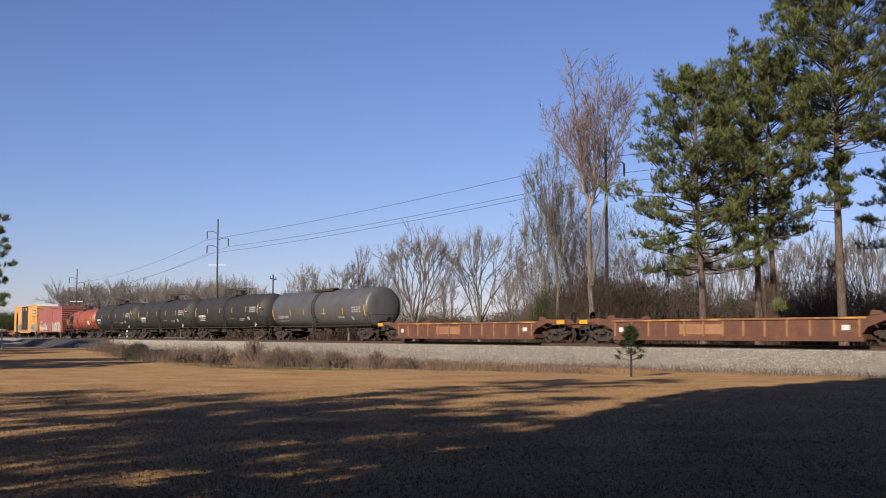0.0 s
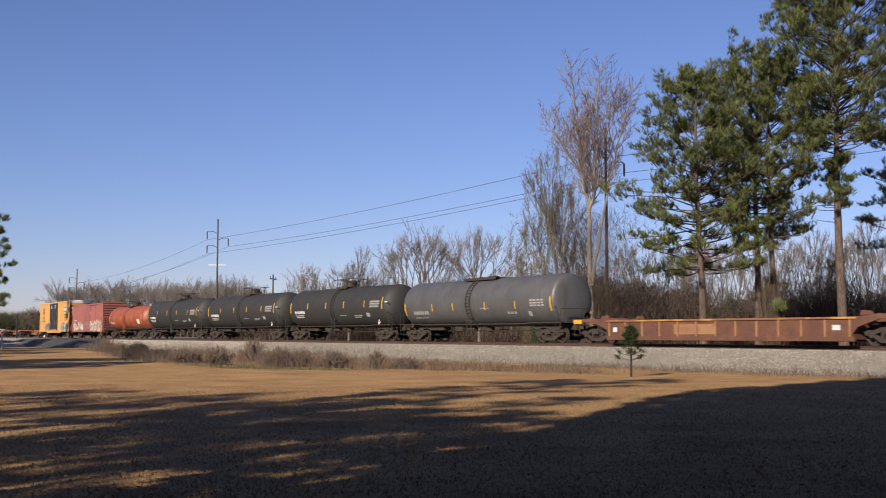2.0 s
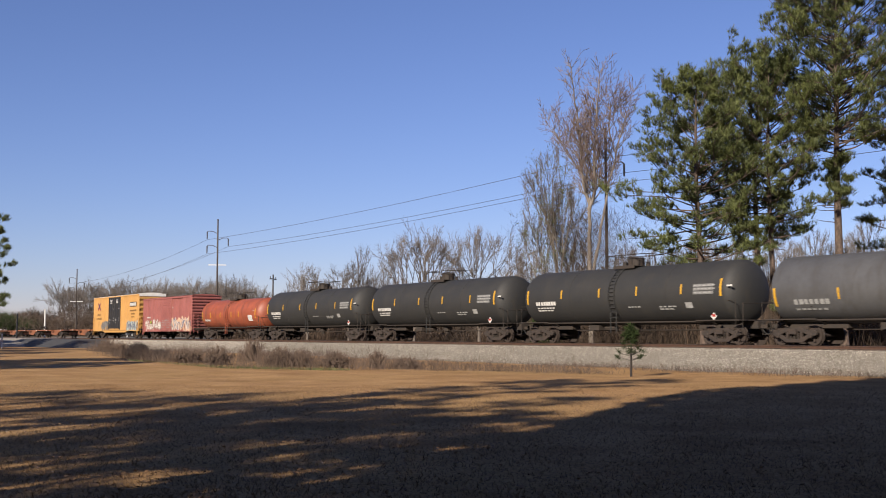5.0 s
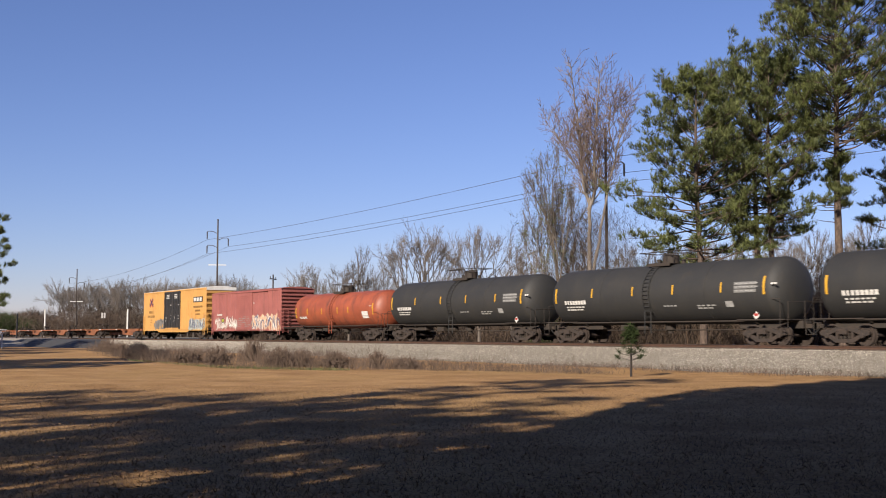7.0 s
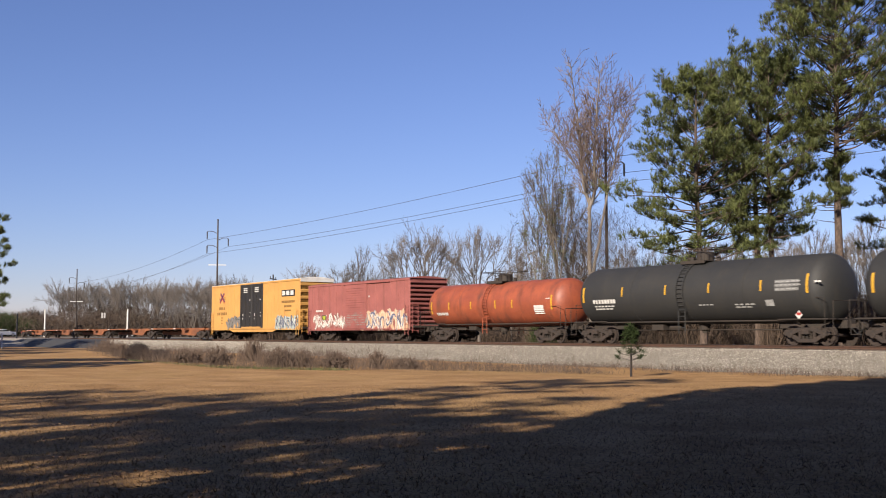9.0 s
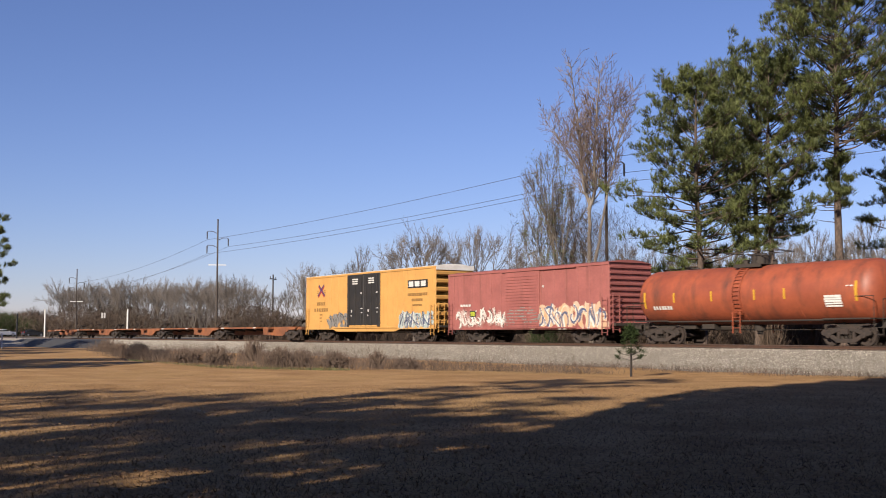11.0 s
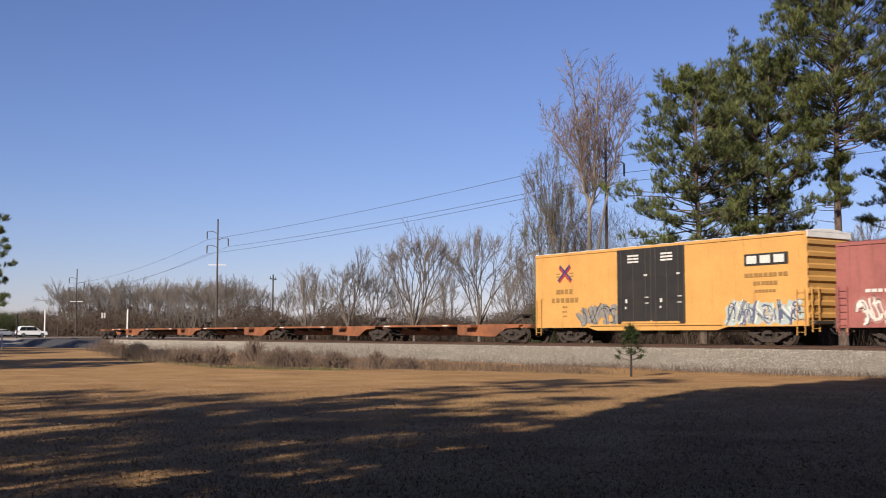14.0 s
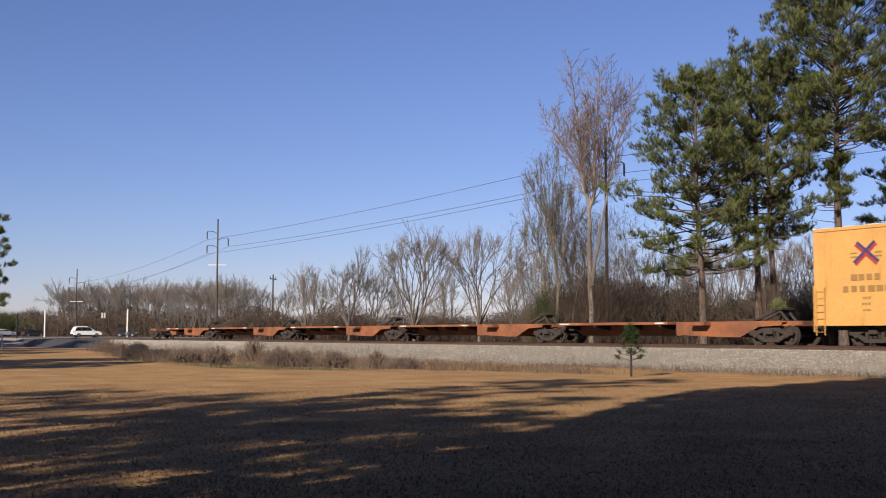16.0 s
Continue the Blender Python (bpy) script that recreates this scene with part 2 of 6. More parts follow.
# ---------- mesh helpers ----------
class Geo:
    """Collects corners and faces of one mesh."""

    def __init__(self):
        self.v, self.f, self.smooth = [], [], False

    def box(self, x0, x1, y0, y1, z0, z1, m=None):
        k = len(self.v)
        c = [(x, y, z) for x in (x0, x1) for y in (y0, y1) for z in (z0, z1)]
        if m:
            c = [tuple(m @ Vector(p)) for p in c]
        self.v += c
        self.f += [tuple(k + i for i in q) for q in ((0, 1, 3, 2), (4, 6, 7, 5), (0, 4, 5, 1), (2, 3, 7, 6), (0, 2, 6, 4), (1, 5, 7, 3))]
        return self

    def prism(self, outline, y0, y1, axis="y"):
        """A flat outline of (x, z) pairs drawn out from y0 to y1 (or (y, z) pairs along x)."""
        k, n = len(self.v), len(outline)
        for d in (y0, y1):
            self.v += [(a, d, b) if axis == "y" else (d, a, b) for a, b in outline]
        self.f.append(tuple(k + i for i in range(n)))
        self.f.append(tuple(k + n + i for i in reversed(range(n))))
        self.f += [(k + i, k + n + i, k + n + (i + 1) % n, k + (i + 1) % n) for i in range(n)]
        return self

    def along(self, outline):
        """A closed outline of (y, z) pairs carried along the bending line of the track."""
        k, n = len(self.v), len(outline)
        for x in TRACK_X:
            self.v += [(x, y + drift(x), z) for y, z in outline]
        for i in range(len(TRACK_X) - 1):
            self.f += [(k + i * n + j, k + i * n + (j + 1) % n, k + (i + 1) * n + (j + 1) % n, k + (i + 1) * n + j) for j in range(n)]
        return self

    def tube(self, p0, p1, r0, r1=None, seg=8, caps=True):
        r1 = r0 if r1 is None else r1
        p0, p1 = Vector(p0), Vector(p1)
        d = (p1 - p0).normalized()
        u = d.cross(Vector((0, 0, 1)) if abs(d.z) < 0.9 else Vector((1, 0, 0))).normalized()
        w = d.cross(u)
        k = len(self.v)
        for p, r in ((p0, r0), (p1, r1)):
            for i in range(seg):
                a = 2 * math.pi * i / seg
                self.v.append(tuple(p + (u * math.cos(a) + w * math.sin(a)) * r))
        self.f += [(k + i, k + (i + 1) % seg, k + seg + (i + 1) % seg, k + seg + i) for i in range(seg)]
        if caps:
            self.f.append(tuple(k + i for i in reversed(range(seg))))
            self.f.append(tuple(k + seg + i for i in range(seg)))
        return self

    def spike(self, p0, p1, r):
        """A three-sided twig that runs out to a point."""
        d = (p1 - p0).normalized()
        u = d.orthogonal().normalized() * r
        w = d.cross(u)
        k = len(self.v)
        self.v += [tuple(p0 + u), tuple(p0 - u * 0.5 + w * 0.87), tuple(p0 - u * 0.5 - w * 0.87), tuple(p1)]
        self.f += [(k, k + 1, k + 3), (k + 1, k + 2, k + 3), (k + 2, k, k + 3)]
        return self

    def path(self, pts, r, seg=5):
        """One bent rod through the points."""
        pts = [Vector(p) for p in pts]
        k = len(self.v)
        for i, p in enumerate(pts):
            d = (pts[min(i + 1, len(pts) - 1)] - pts[max(i - 1, 0)]).normalized()
            u = d.cross(Vector((0.03, 0.02, 1)) if abs(d.z) < 0.95 else Vector((1, 0, 0))).normalized()
            w = d.cross(u)
            self.v += [tuple(p + (u * math.cos(2 * math.pi * j / seg) + w * math.sin(2 * math.pi * j / seg)) * r) for j in range(seg)]
        for i in range(len(pts) - 1):
            self.f += [(k + i * seg + j, k + i * seg + (j + 1) % seg, k + (i + 1) * seg + (j + 1) % seg, k + (i + 1) * seg + j) for j in range(seg)]
        self.f.append(tuple(k + j for j in range(seg)))
        self.f.append(tuple(k + (len(pts) - 1) * seg + j for j in range(seg)))
        return self

    def turned(self, profile, seg=32, centre=(0, 0, 0), axis="x"):
        """A profile of (along, radius) turned round an axis."""
        k = len(self.v)
        for s, r in profile:
            for i in range(seg):
                a = 2 * math.pi * i / seg
                q = (s, r * math.cos(a), r * math.sin(a)) if axis == "x" else ((r * math.cos(a), s, r * math.sin(a)) if axis == "y" else (r * math.cos(a), r * math.sin(a), s))
                self.v.append((q[0] + centre[0], q[1] + centre[1], q[2] + centre[2]))
        for j in range(len(profile) - 1):
            for i in range(seg):
                a, b = k + j * seg + i, k + j * seg + (i + 1) % seg
                self.f.append((a, b, b + seg, a + seg))
        self.f.append(tuple(k + i for i in range(seg)))
        self.f.append(tuple(k + (len(profile) - 1) * seg + i for i in range(seg)))
        return self

    def mesh(self, name, mat, bevel=0.0):
        me = bpy.data.meshes.new(name)
        me.from_pydata(self.v, [], self.f)
        bm = bmesh.new()
        bm.from_mesh(me)
        if len(self.f) < 20000:
            bmesh.ops.recalc_face_normals(bm, faces=bm.faces)
        if bevel:
            sharp = [e for e in bm.edges if len(e.link_faces) == 2 and e.calc_face_angle(0) > 0.6]
            bmesh.ops.bevel(bm, geom=sharp, offset=bevel, segments=1, affect="EDGES", profile=0.5, clamp_overlap=True)
        if self.smooth:
            for fc in bm.faces:
                fc.smooth = True
            for e in bm.edges:
                if len(e.link_faces) == 2 and e.calc_face_angle(0) > 0.7:
                    e.smooth = False
        bm.to_mesh(me)
        bm.free()
        me.materials.append(mat)
        return me


def part(name, geo, mat, parent=None, label="", bevel=0.0, at=None):
    """One mesh object under a thing or a part."""
    me = geo if isinstance(geo, bpy.types.Mesh) else geo.mesh(name, mat, bevel)
    ob = new(name, me)
    if parent is not None:
        ob.parent = parent
    if at is not None:
        ob.matrix_basis = at
    if label:
        tagged(ob, label)
    return ob


def thing(name, label, category, group="", at=None, kind=""):
    ob = new(name)
    ob.empty_display_size = 0.3
    if at is not None:
        ob.matrix_basis = at
    return tagged(ob, label, category, group, kind)


def smooth(geo):
    geo.smooth = True
    return geo


# ---------- ground and track ----------
ZR, YT = 1.035, 41.2          # rail top, track centre line


def drift(x):
    """How far the line bends away from its straight course towards the crossing."""
    u = max(0.0, -90.0 - x)
    return 2.5e-4 * min(u, 110.0) ** 2 + 0.055 * max(0.0, u - 110.0)


TRACK_X = [-900, -600, -400, -300, -250] + list(range(-215, -85, 5)) + [-60, 0, 300]


def make_ground():
    def line(lo, a, b, step, hi):
        inner = list(np.arange(a, b + 0.01, step))
        left = [a - (a - lo) * (i / 9) ** 2.2 for i in range(9, 0, -1)]
        right = [b + (hi - b) * (i / 9) ** 2.2 for i in range(1, 10)]
        return left + inner + right
    xs, ys = line(-3500, -110, 30, 1.0, 3500), line(-1500, 2, 34, 0.8, 4000)
    g = Geo()
    for y in ys:
        for x in xs:
            near = -112 < x < 32 and 1 < y < 35
            z = 0.07 * noise.noise((x * 0.11, y * 0.16, 3.1)) + 0.03 * noise.noise((x * 0.45, y * 0.5, 7.7)) if near else 0.0
            g.v.append((x, y, z))
    w = len(xs)
    g.f = [(j * w + i, j * w + i + 1, (j + 1) * w + i + 1, (j + 1) * w + i) for j in range(len(ys) - 1) for i in range(w - 1)]
    ob = part("ground", smooth(g), M["lawn"])
    tagged(ob, "dry brown dormant lawn, patchy and streaked with shade", "lawn", kind="structure")


make_ground()


def make_ballast():
    """The stone bed: a long ridge with uneven shoulders, and the loose stones on its near slope."""
    prof = [(33.9, -0.12), (35.6, 0.05), (37.6, 0.55), (38.9, 0.84), (39.6, 0.87), (42.9, 0.87), (43.6, 0.84), (46.2, -0.05), (47.0, -0.12)]
    xs = [-900, -500, -320, -260, -240, -220, -200, -180, -160] + list(np.arange(-140, 20, 0.6)) + [60, 140, 300]
    g = Geo()
    for x in xs:
        for y, z in prof:
            mid = 34 < y < 39.5
            g.v.append((x, y + drift(x) + (0.12 * noise.noise((x * 0.3, y, 1)) if mid else 0), z + (0.014 * noise.noise((x * 0.8, y, 5)) if mid else 0)))
    n = len(prof)
    g.f = [(i * n + j, (i + 1) * n + j, (i + 1) * n + j + 1, i * n + j + 1) for i in range(len(xs) - 1) for j in range(n - 1)]
    bed = part("ballast", smooth(g), M["ballast"])
    tagged(bed, "pale grey crushed stone ballast bank under the track", "ballast", kind="structure")
    top = Geo().along([(39.25, 0.86), (39.25, 0.884), (43.15, 0.884), (43.15, 0.86)])
    tagged(part("track_bed", top, M["stained_bed"]), "rust-brown stained stone between and beside the rails", "ballast", kind="structure")
    rnd = random.Random(4)
    s = Geo()
    for i in range(84000):
        far = i >= 60000
        x = -15 - 75 * rnd.random() ** 1.3 if not far else -88 - 42 * rnd.random()
        y = 35.3 + 4.2 * rnd.random()
        bend = drift(x)
        z = np.interp(y, [35.3, 35.6, 37.6, 38.9, 39.6], [0.0, 0.05, 0.55, 0.84, 0.87])
        r = rnd.uniform(0.014, 0.034) * (1.6 if far else 1.4 if rnd.random() < 0.1 else 1)
        k = len(s.v)
        for a in range(4):
            t = a * math.pi / 2 + rnd.uniform(-0.5, 0.5)
            s.v.append((x + r * math.cos(t) * rnd.uniform(0.8, 1.4), y + bend + r * math.sin(t), z + rnd.uniform(-0.01, 0.02)))
        s.v.append((x + rnd.uniform(-0.5, 0.5) * r, y + bend + rnd.uniform(-0.5, 0.5) * r, z + r * rnd.uniform(0.6, 1.2)))
        s.f += [(k, k + 1, k + 4), (k + 1, k + 2, k + 4), (k + 2, k + 3, k + 4), (k + 3, k, k + 4)]
    stones = part("ballast_stones", s, M["stone"])
    tagged(stones, "loose pale crushed stones on the bank slope", "stones", kind="stuff")


make_ballast()


def make_rails():
    outline = [(-0.075, 0), (0.075, 0), (0.075, 0.012), (0.012, 0.03), (0.012, 0.12), (0.036, 0.128), (0.036, 0.16), (-0.036, 0.16), (-0.036, 0.128), (-0.012, 0.12), (-0.012, 0.03), (-0.075, 0.012)]
    for y in (-0.753, 0.753):
        g = Geo().along([(YT + y + a, ZR - 0.165 + b) for a, b in outline])
        rail = part("rail", g, M["rail"])
        tagged(rail, "rust-brown steel rail with worn bright top", "rail", "rails of the track", "structure")
        part("rail_head", Geo().along([(YT + y - 0.028, ZR - 0.006), (YT + y + 0.028, ZR - 0.006), (YT + y + 0.028, ZR), (YT + y - 0.028, ZR)]), M["rail_top"], rail)
    bed = thing("track_ties", "dark creosoted timber ties half sunk in ballast", "railway ties", kind="structure")
    me = Geo().box(-0.115, 0.115, -1.3, 1.3, -0.09, 0.09).mesh("tie", M["tie"], 0.012)
    rnd = random.Random(8)
    for i in range(180):
        part("tie", me, M["tie"], bed, at=pose(-14 - i * 0.52, YT + drift(-14 - i * 0.52) + rnd.uniform(-0.04, 0.04), ZR - 0.22 + rnd.uniform(-0.012, 0.012), 0, 0, rnd.uniform(-1.2, 1.2)))
    rest = Geo()
    for i in range(180, 1100):
        rest.box(-14 - i * 0.52 - 0.11, -14 - i * 0.52 + 0.11, YT + drift(-14 - i * 0.52) - 1.3, YT + drift(-14 - i * 0.52) + 1.3, ZR - 0.31, ZR - 0.135)
    tagged(part("far_ties", rest, M["tie"], bed), kind="stuff")


make_rails()


def make_road():
    def strip(name, line, half, mat, label):
        """A raised carriageway along a line of points, with banked edges."""
        g = Geo()
        for i, p in enumerate(line):
            p = Vector(p)
            d = (Vector(line[min(i + 1, len(line) - 1)]) - Vector(line[max(i - 1, 0)])).normalized()
            s = Vector((d.y, -d.x, 0)).normalized()
            for o, z in ((-half - 3, -0.1), (-half, p.z), (half, p.z), (half + 3, -0.1)):
                g.v.append((p.x + s.x * o, p.y + s.y * o, z))
        g.f = [(i * 4 + j, i * 4 + j + 1, i * 4 + j + 5, i * 4 + j + 4) for i in range(len(line) - 1) for j in range(3)]
        return tagged(part(name, g, mat), label, "road", kind="structure")
    strip("road_crossing", [(-250, -60, 0.15), (-205, 5, 0.2), (-189, 24, 0.5), (-182, 36, 0.98), (-182, 46.5, 1.0), (-182, 58, 1.0), (-182, 100, 0.6)], 4.0, M["asphalt"], "worn grey asphalt road over the level crossing")
    strip("gravel_shoulder", [(-178.2, 36.6, 0.98), (-164, 36.6, 0.97), (-150, 36.8, 0.955)], 2.4, M["gravel"], "pale gravel shoulder beside the level crossing")
    strip("asphalt_apron", [(-150, 36.8, 0.955), (-148, 36.8, 0.95), (-136, 37.2, 0.92), (-129, 37.6, 0.8), (-123, 38.2, 0.35), (-119, 38.6, -0.1)], 2.4, M["asphalt"], "dark asphalt apron sloping down from the crossing")
    strip("gravel_lot", [(-236, 38, 1.0), (-228, 50, 1.0), (-218, 64, 1.0), (-206, 82, 0.8)], 9.0, M["gravel"], "pale gravel lot past the crossing")
    strip("gravel_turnout", [(-177, 28, 0.9), (-166, 29.5, 0.86), (-154, 31.0, 0.74), (-145, 31.8, 0.4), (-139, 32.2, -0.1)], 2.0, M["gravel"], "pale gravel turnout beside the crossing road")


make_road()


# ---------- rolling stock ----------
def wheel_mesh():
    prof = [(-0.07, 0.16), (-0.065, 0.40), (-0.07, 0.43), (-0.07, 0.495), (-0.045, 0.497), (-0.035, 0.462), (0.068, 0.455), (0.07, 0.40), (0.03, 0.37), (0.02, 0.2), (0.075, 0.15)]
    g = Geo()
    for y, sgn in ((-0.755, -1), (0.755, 1)):
        g.turned([(s * sgn, r) for s, r in prof], 20, (0, y, 0), "y")
    g.turned([(-1.05, 0.085), (-0.8, 0.085), (-0.7, 0.08), (0.7, 0.08), (0.8, 0.085), (1.05, 0.085)], 10, (0, 0, 0), "y")
    for y in (-0.83, 0.83):
        for a in range(3):
            t = a * 2.1
            g.box(-0.05, 0.05, y - 0.03, y + 0.03, 0.17, 0.3, Matrix.Rotation(t, 4, "Y"))
    return smooth(g).mesh("wheelset", M["wheel"])


WHEEL = wheel_mesh()
WHEEL_R = 0.457


def side_frame_mesh():
    top = [(-1.25, 0.60), (-1.12, 0.70), (-0.78, 0.66), (-0.42, 0.80), (0.42, 0.80), (0.78, 0.66), (1.12, 0.70), (1.25, 0.60)]
    g = Geo()
    g.prism(top + [(1.2, 0.46), (0.98, 0.42), (0.70, 0.50), (0.36, 0.62), (-0.36, 0.62), (-0.70, 0.50), (-0.98, 0.42), (-1.2, 0.46)], -0.07, 0.07)
    g.prism([(-0.95, 0.44), (-0.72, 0.50), (-0.34, 0.30), (0.34, 0.30), (0.72, 0.50), (0.95, 0.44), (0.46, 0.14), (-0.46, 0.14)], -0.065, 0.065)
    for x in (-0.38, 0.38):
        g.box(x - 0.06, x + 0.06, -0.06, 0.06, 0.28, 0.64)
    for x in (-0.875, 0.875):
        g.turned([(-0.12, 0.10), (-0.10, 0.135), (0.06, 0.135)], 10, (x, 0, WHEEL_R), "y")
    return g.mesh("side_frame", M["truck_steel"], 0.012)


FRAME_MESH = side_frame_mesh()


def springs_mesh():
    g = Geo()
    for x in (-0.2, 0.0, 0.2):
        for z in range(5):
            g.tube((x, 0, 0.30 + z * 0.05), (x, 0, 0.33 + z * 0.05), 0.075, 0.075, 8)
    return g.mesh("spring_nest", M["dark_steel"])


SPRING_MESH = springs_mesh()
BOLSTER_MESH = Geo().box(-0.2, 0.2, -1.2, 1.2, 0.5, 0.72).box(-0.28, 0.28, -0.4, 0.4, 0.68, 0.86).mesh("truck", M["truck_steel"], 0.02)
ROLLING = []


def truck(parent, x):
    bolster = part("truck", BOLSTER_MESH, None, parent, "dusty brown cast-steel wheel truck", at=pose(x, 0, 0))
    for y in (-1.0, 1.0):
        part("side_frame", FRAME_MESH, None, bolster, at=pose(0, y, 0))
        part("spring_nest", SPRING_MESH, None, bolster, at=pose(0, y, 0))
    for dx in (-0.875, 0.875):
        w = part("wheelset", WHEEL, None, bolster, at=pose(dx, 0, WHEEL_R))
        ROLLING.append((w, dx))


def coupler(parent, x, sgn):
    g = Geo().box(min(x, x - sgn * 0.75), max(x, x - sgn * 0.75), -0.09, 0.09, 0.78, 0.96)
    g.prism([(x - sgn * 0.1, 0.70), (x + sgn * 0.14, 0.72), (x + sgn * 0.18, 0.87), (x + sgn * 0.14, 1.02), (x - sgn * 0.1, 1.04)], -0.17, 0.12)
    part("coupler", g, M["dark_steel"], parent, bevel=0.015)
    part("air_hose", Geo().path([(x - sgn * 0.3, -0.3, 0.75), (x - sgn * 0.1, -0.3, 0.55), (x + sgn * 0.1, -0.22, 0.48)], 0.025), M["rubber"], parent)


def ladder(name, parent, mat, x0, x1, y, z0, z1, n, r=0.016):
    g = Geo()
    for x in (x0, x1):
        g.box(x - r, x + r, y - r, y + r, z0, z1)
    for i in range(n):
        z = z0 + (z1 - z0) * (i + 0.5) / n
        g.tube((x0, y, z), (x1, y, z), r * 0.8, None, 5)
    return part(name, g, mat, parent)


def bars(parent, name, mat, rows, y, lab=""):
    """Rows of lettering too small to read: (x0, x1, z, height, breaks)."""
    g = Geo()
    rnd = random.Random(int(abs(rows[0][0]) * 100))
    for x0, x1, z, h, n in rows:
        step = (x1 - x0) / n
        for i in range(n):
            w = step * rnd.uniform(0.62, 0.86)
            yy = y(z) if callable(y) else y
            y2 = y(z + h) if callable(y) else y
            k = len(g.v)
            a, b = x0 + i * step, x0 + i * step + w
            g.v += [(a, yy, z), (b, yy, z), (b, y2, z + h), (a, y2, z + h), (a, yy + 0.02, z), (b, yy + 0.02, z), (b, y2 + 0.02, z + h), (a, y2 + 0.02, z + h)]
            g.f += [(k, k + 1, k + 2, k + 3), (k + 4, k + 7, k + 6, k + 5), (k, k + 4, k + 5, k + 1), (k + 2, k + 6, k + 7, k + 3)]
    return tagged(part(name, g, mat, parent, lab), kind="stuff")


CARS = []     # (thing, place of its middle along the train)


def tank_car(middle, label, paint, length=16.2, radius=1.5, centre=2.52, half_over=8.8, style="black", group="tank cars of the train", bogie=6.65, bulge=0.8):
    car = thing("tank_car", label, "tank car", group)
    h = length / 2
    head = []
    for i in range(9):
        a = math.pi / 2 * i / 8
        head.append((math.sin(a) * bulge, math.cos(a) ** 0.8 if bulge < 0.6 else math.cos(a)))
    prof = [(-(h - bulge) - s, max(0.01, r * radius)) for s, r in reversed(head)]
    prof += [(-h * 0.5, radius), (-0.02, radius + 0.0)]
    prof += [(h * 0.5, radius)] + [((h - bulge) + s, max(0.01, r * radius)) for s, r in head]
    shell = part("tank_shell", smooth(Geo().turned(prof, 48, (0, 0, centre))), paint, car)
    for x in (-h * 0.45, 0.0, h * 0.45) if style != "grey" else (0.0,):
        part("weld_band", smooth(Geo().turned([(x - 0.05, radius), (x - 0.045, radius + 0.012), (x + 0.045, radius + 0.012), (x + 0.05, radius)], 48, (0, 0, centre))), paint, shell)
    # under frame: stub sills, side walkways and saddles
    for sgn in (-1, 1):
        part("stub_sill", Geo().box(min(sgn * (h - 3.4), sgn * (half_over - 0.55)), max(sgn * (h - 3.4), sgn * (half_over - 0.55)), -0.32, 0.32, 0.76, 1.12), M["dark_steel"], car, bevel=0.02)
        g = Geo()
        wid = radius * 0.86
        g.prism([(-wid, centre - radius * 0.52), (-wid * 0.98, centre - radius * 0.2), (-wid * 0.3, centre - radius * 0.9), (wid * 0.3, centre - radius * 0.9), (wid * 0.98, centre - radius * 0.2), (wid, centre - radius * 0.52), (0.42, 0.98), (-0.42, 0.98)], sgn * (h - 2.25) - 0.06, sgn * (h - 2.25) + 0.06, "x")
        part("saddle", g, M["dark_steel"], car)
        part("end_platform", Geo().box(min(sgn * (h - 0.55), sgn * (half_over - 0.7)), max(sgn * (h - 0.55), sgn * (half_over - 0.7)), -1.45, 1.45, 1.13, 1.19), M["dark_steel"], car, bevel=0.01)
        g = Geo()
        for y in (-1.42, 1.42):
            g.path([(sgn * (h - 2.6), y, 1.16), (sgn * (half_over - 0.75), y, 1.16)], 0.035, 5)
            g.path([(sgn * (h - 0.1), y, 1.18), (sgn * (h - 0.1), y, 2.1), (sgn * (h - 1.0), y * 0.98, 2.1)], 0.018, 5)
            for z in (0.5, 0.78):
                g.tube((sgn * (h - 0.1), y, z), (sgn * (h + 0.32), y, z), 0.016)
            for x in (h - 0.1, h + 0.32):
                g.tube((sgn * x, y, 0.5), (sgn * x, y, 1.16), 0.016)
        g.path([(sgn * (h + 0.35), -1.42, 1.18), (sgn * (h + 0.35), -1.42, 1.95), (sgn * (h + 0.35), 1.42, 1.95), (sgn * (h + 0.35), 1.42, 1.18)], 0.02, 5)
        part("end_handrail", g, M["dark_steel"], car)
        truck(car, sgn * bogie)
        coupler(car, sgn * half_over, sgn)
    g = Geo().tube((-h + 2.2, -radius * 0.88, 1.12), (h - 2.2, -radius * 0.88, 1.12), 0.04, None, 6).tube((-h + 2.2, radius * 0.88, 1.12), (h - 2.2, radius * 0.88, 1.12), 0.04, None, 6)
    part("side_rail", g, M["dark_steel"], car)
    g = Geo().tube((0, 0, centre - radius - 0.28), (0, 0, centre - radius + 0.05), 0.26, 0.3, 12).tube((0, 0, centre - radius - 0.45), (0, 0, centre - radius - 0.25), 0.14, 0.16, 10)
    part("bottom_outlet", g, M["dark_steel"], car)
    part("brake_gear", Geo().box(-3.2, -2.4, -0.5, 0.4, 0.72, 1.0).tube((-2.2, -0.1, 0.85), (-1.4, -0.1, 0.85), 0.17).tube((-h + 3, 0.1, 0.72), (h - 3, 0.1, 0.72), 0.03), M["dark_steel"], car)
    # top fittings with walkway and railing
    top = centre + radius
    w = 0.8 if style != "grey" else 1.7
    part("top_walkway", Geo().box(-w, w, -0.8, 0.8, top + 0.0, top + 0.03).box(-w, w, -0.84, -0.79, top - 0.12, top + 0.05).box(-w, w, 0.79, 0.84, top - 0.12, top + 0.05), M["dark_steel"], car, bevel=0.008)
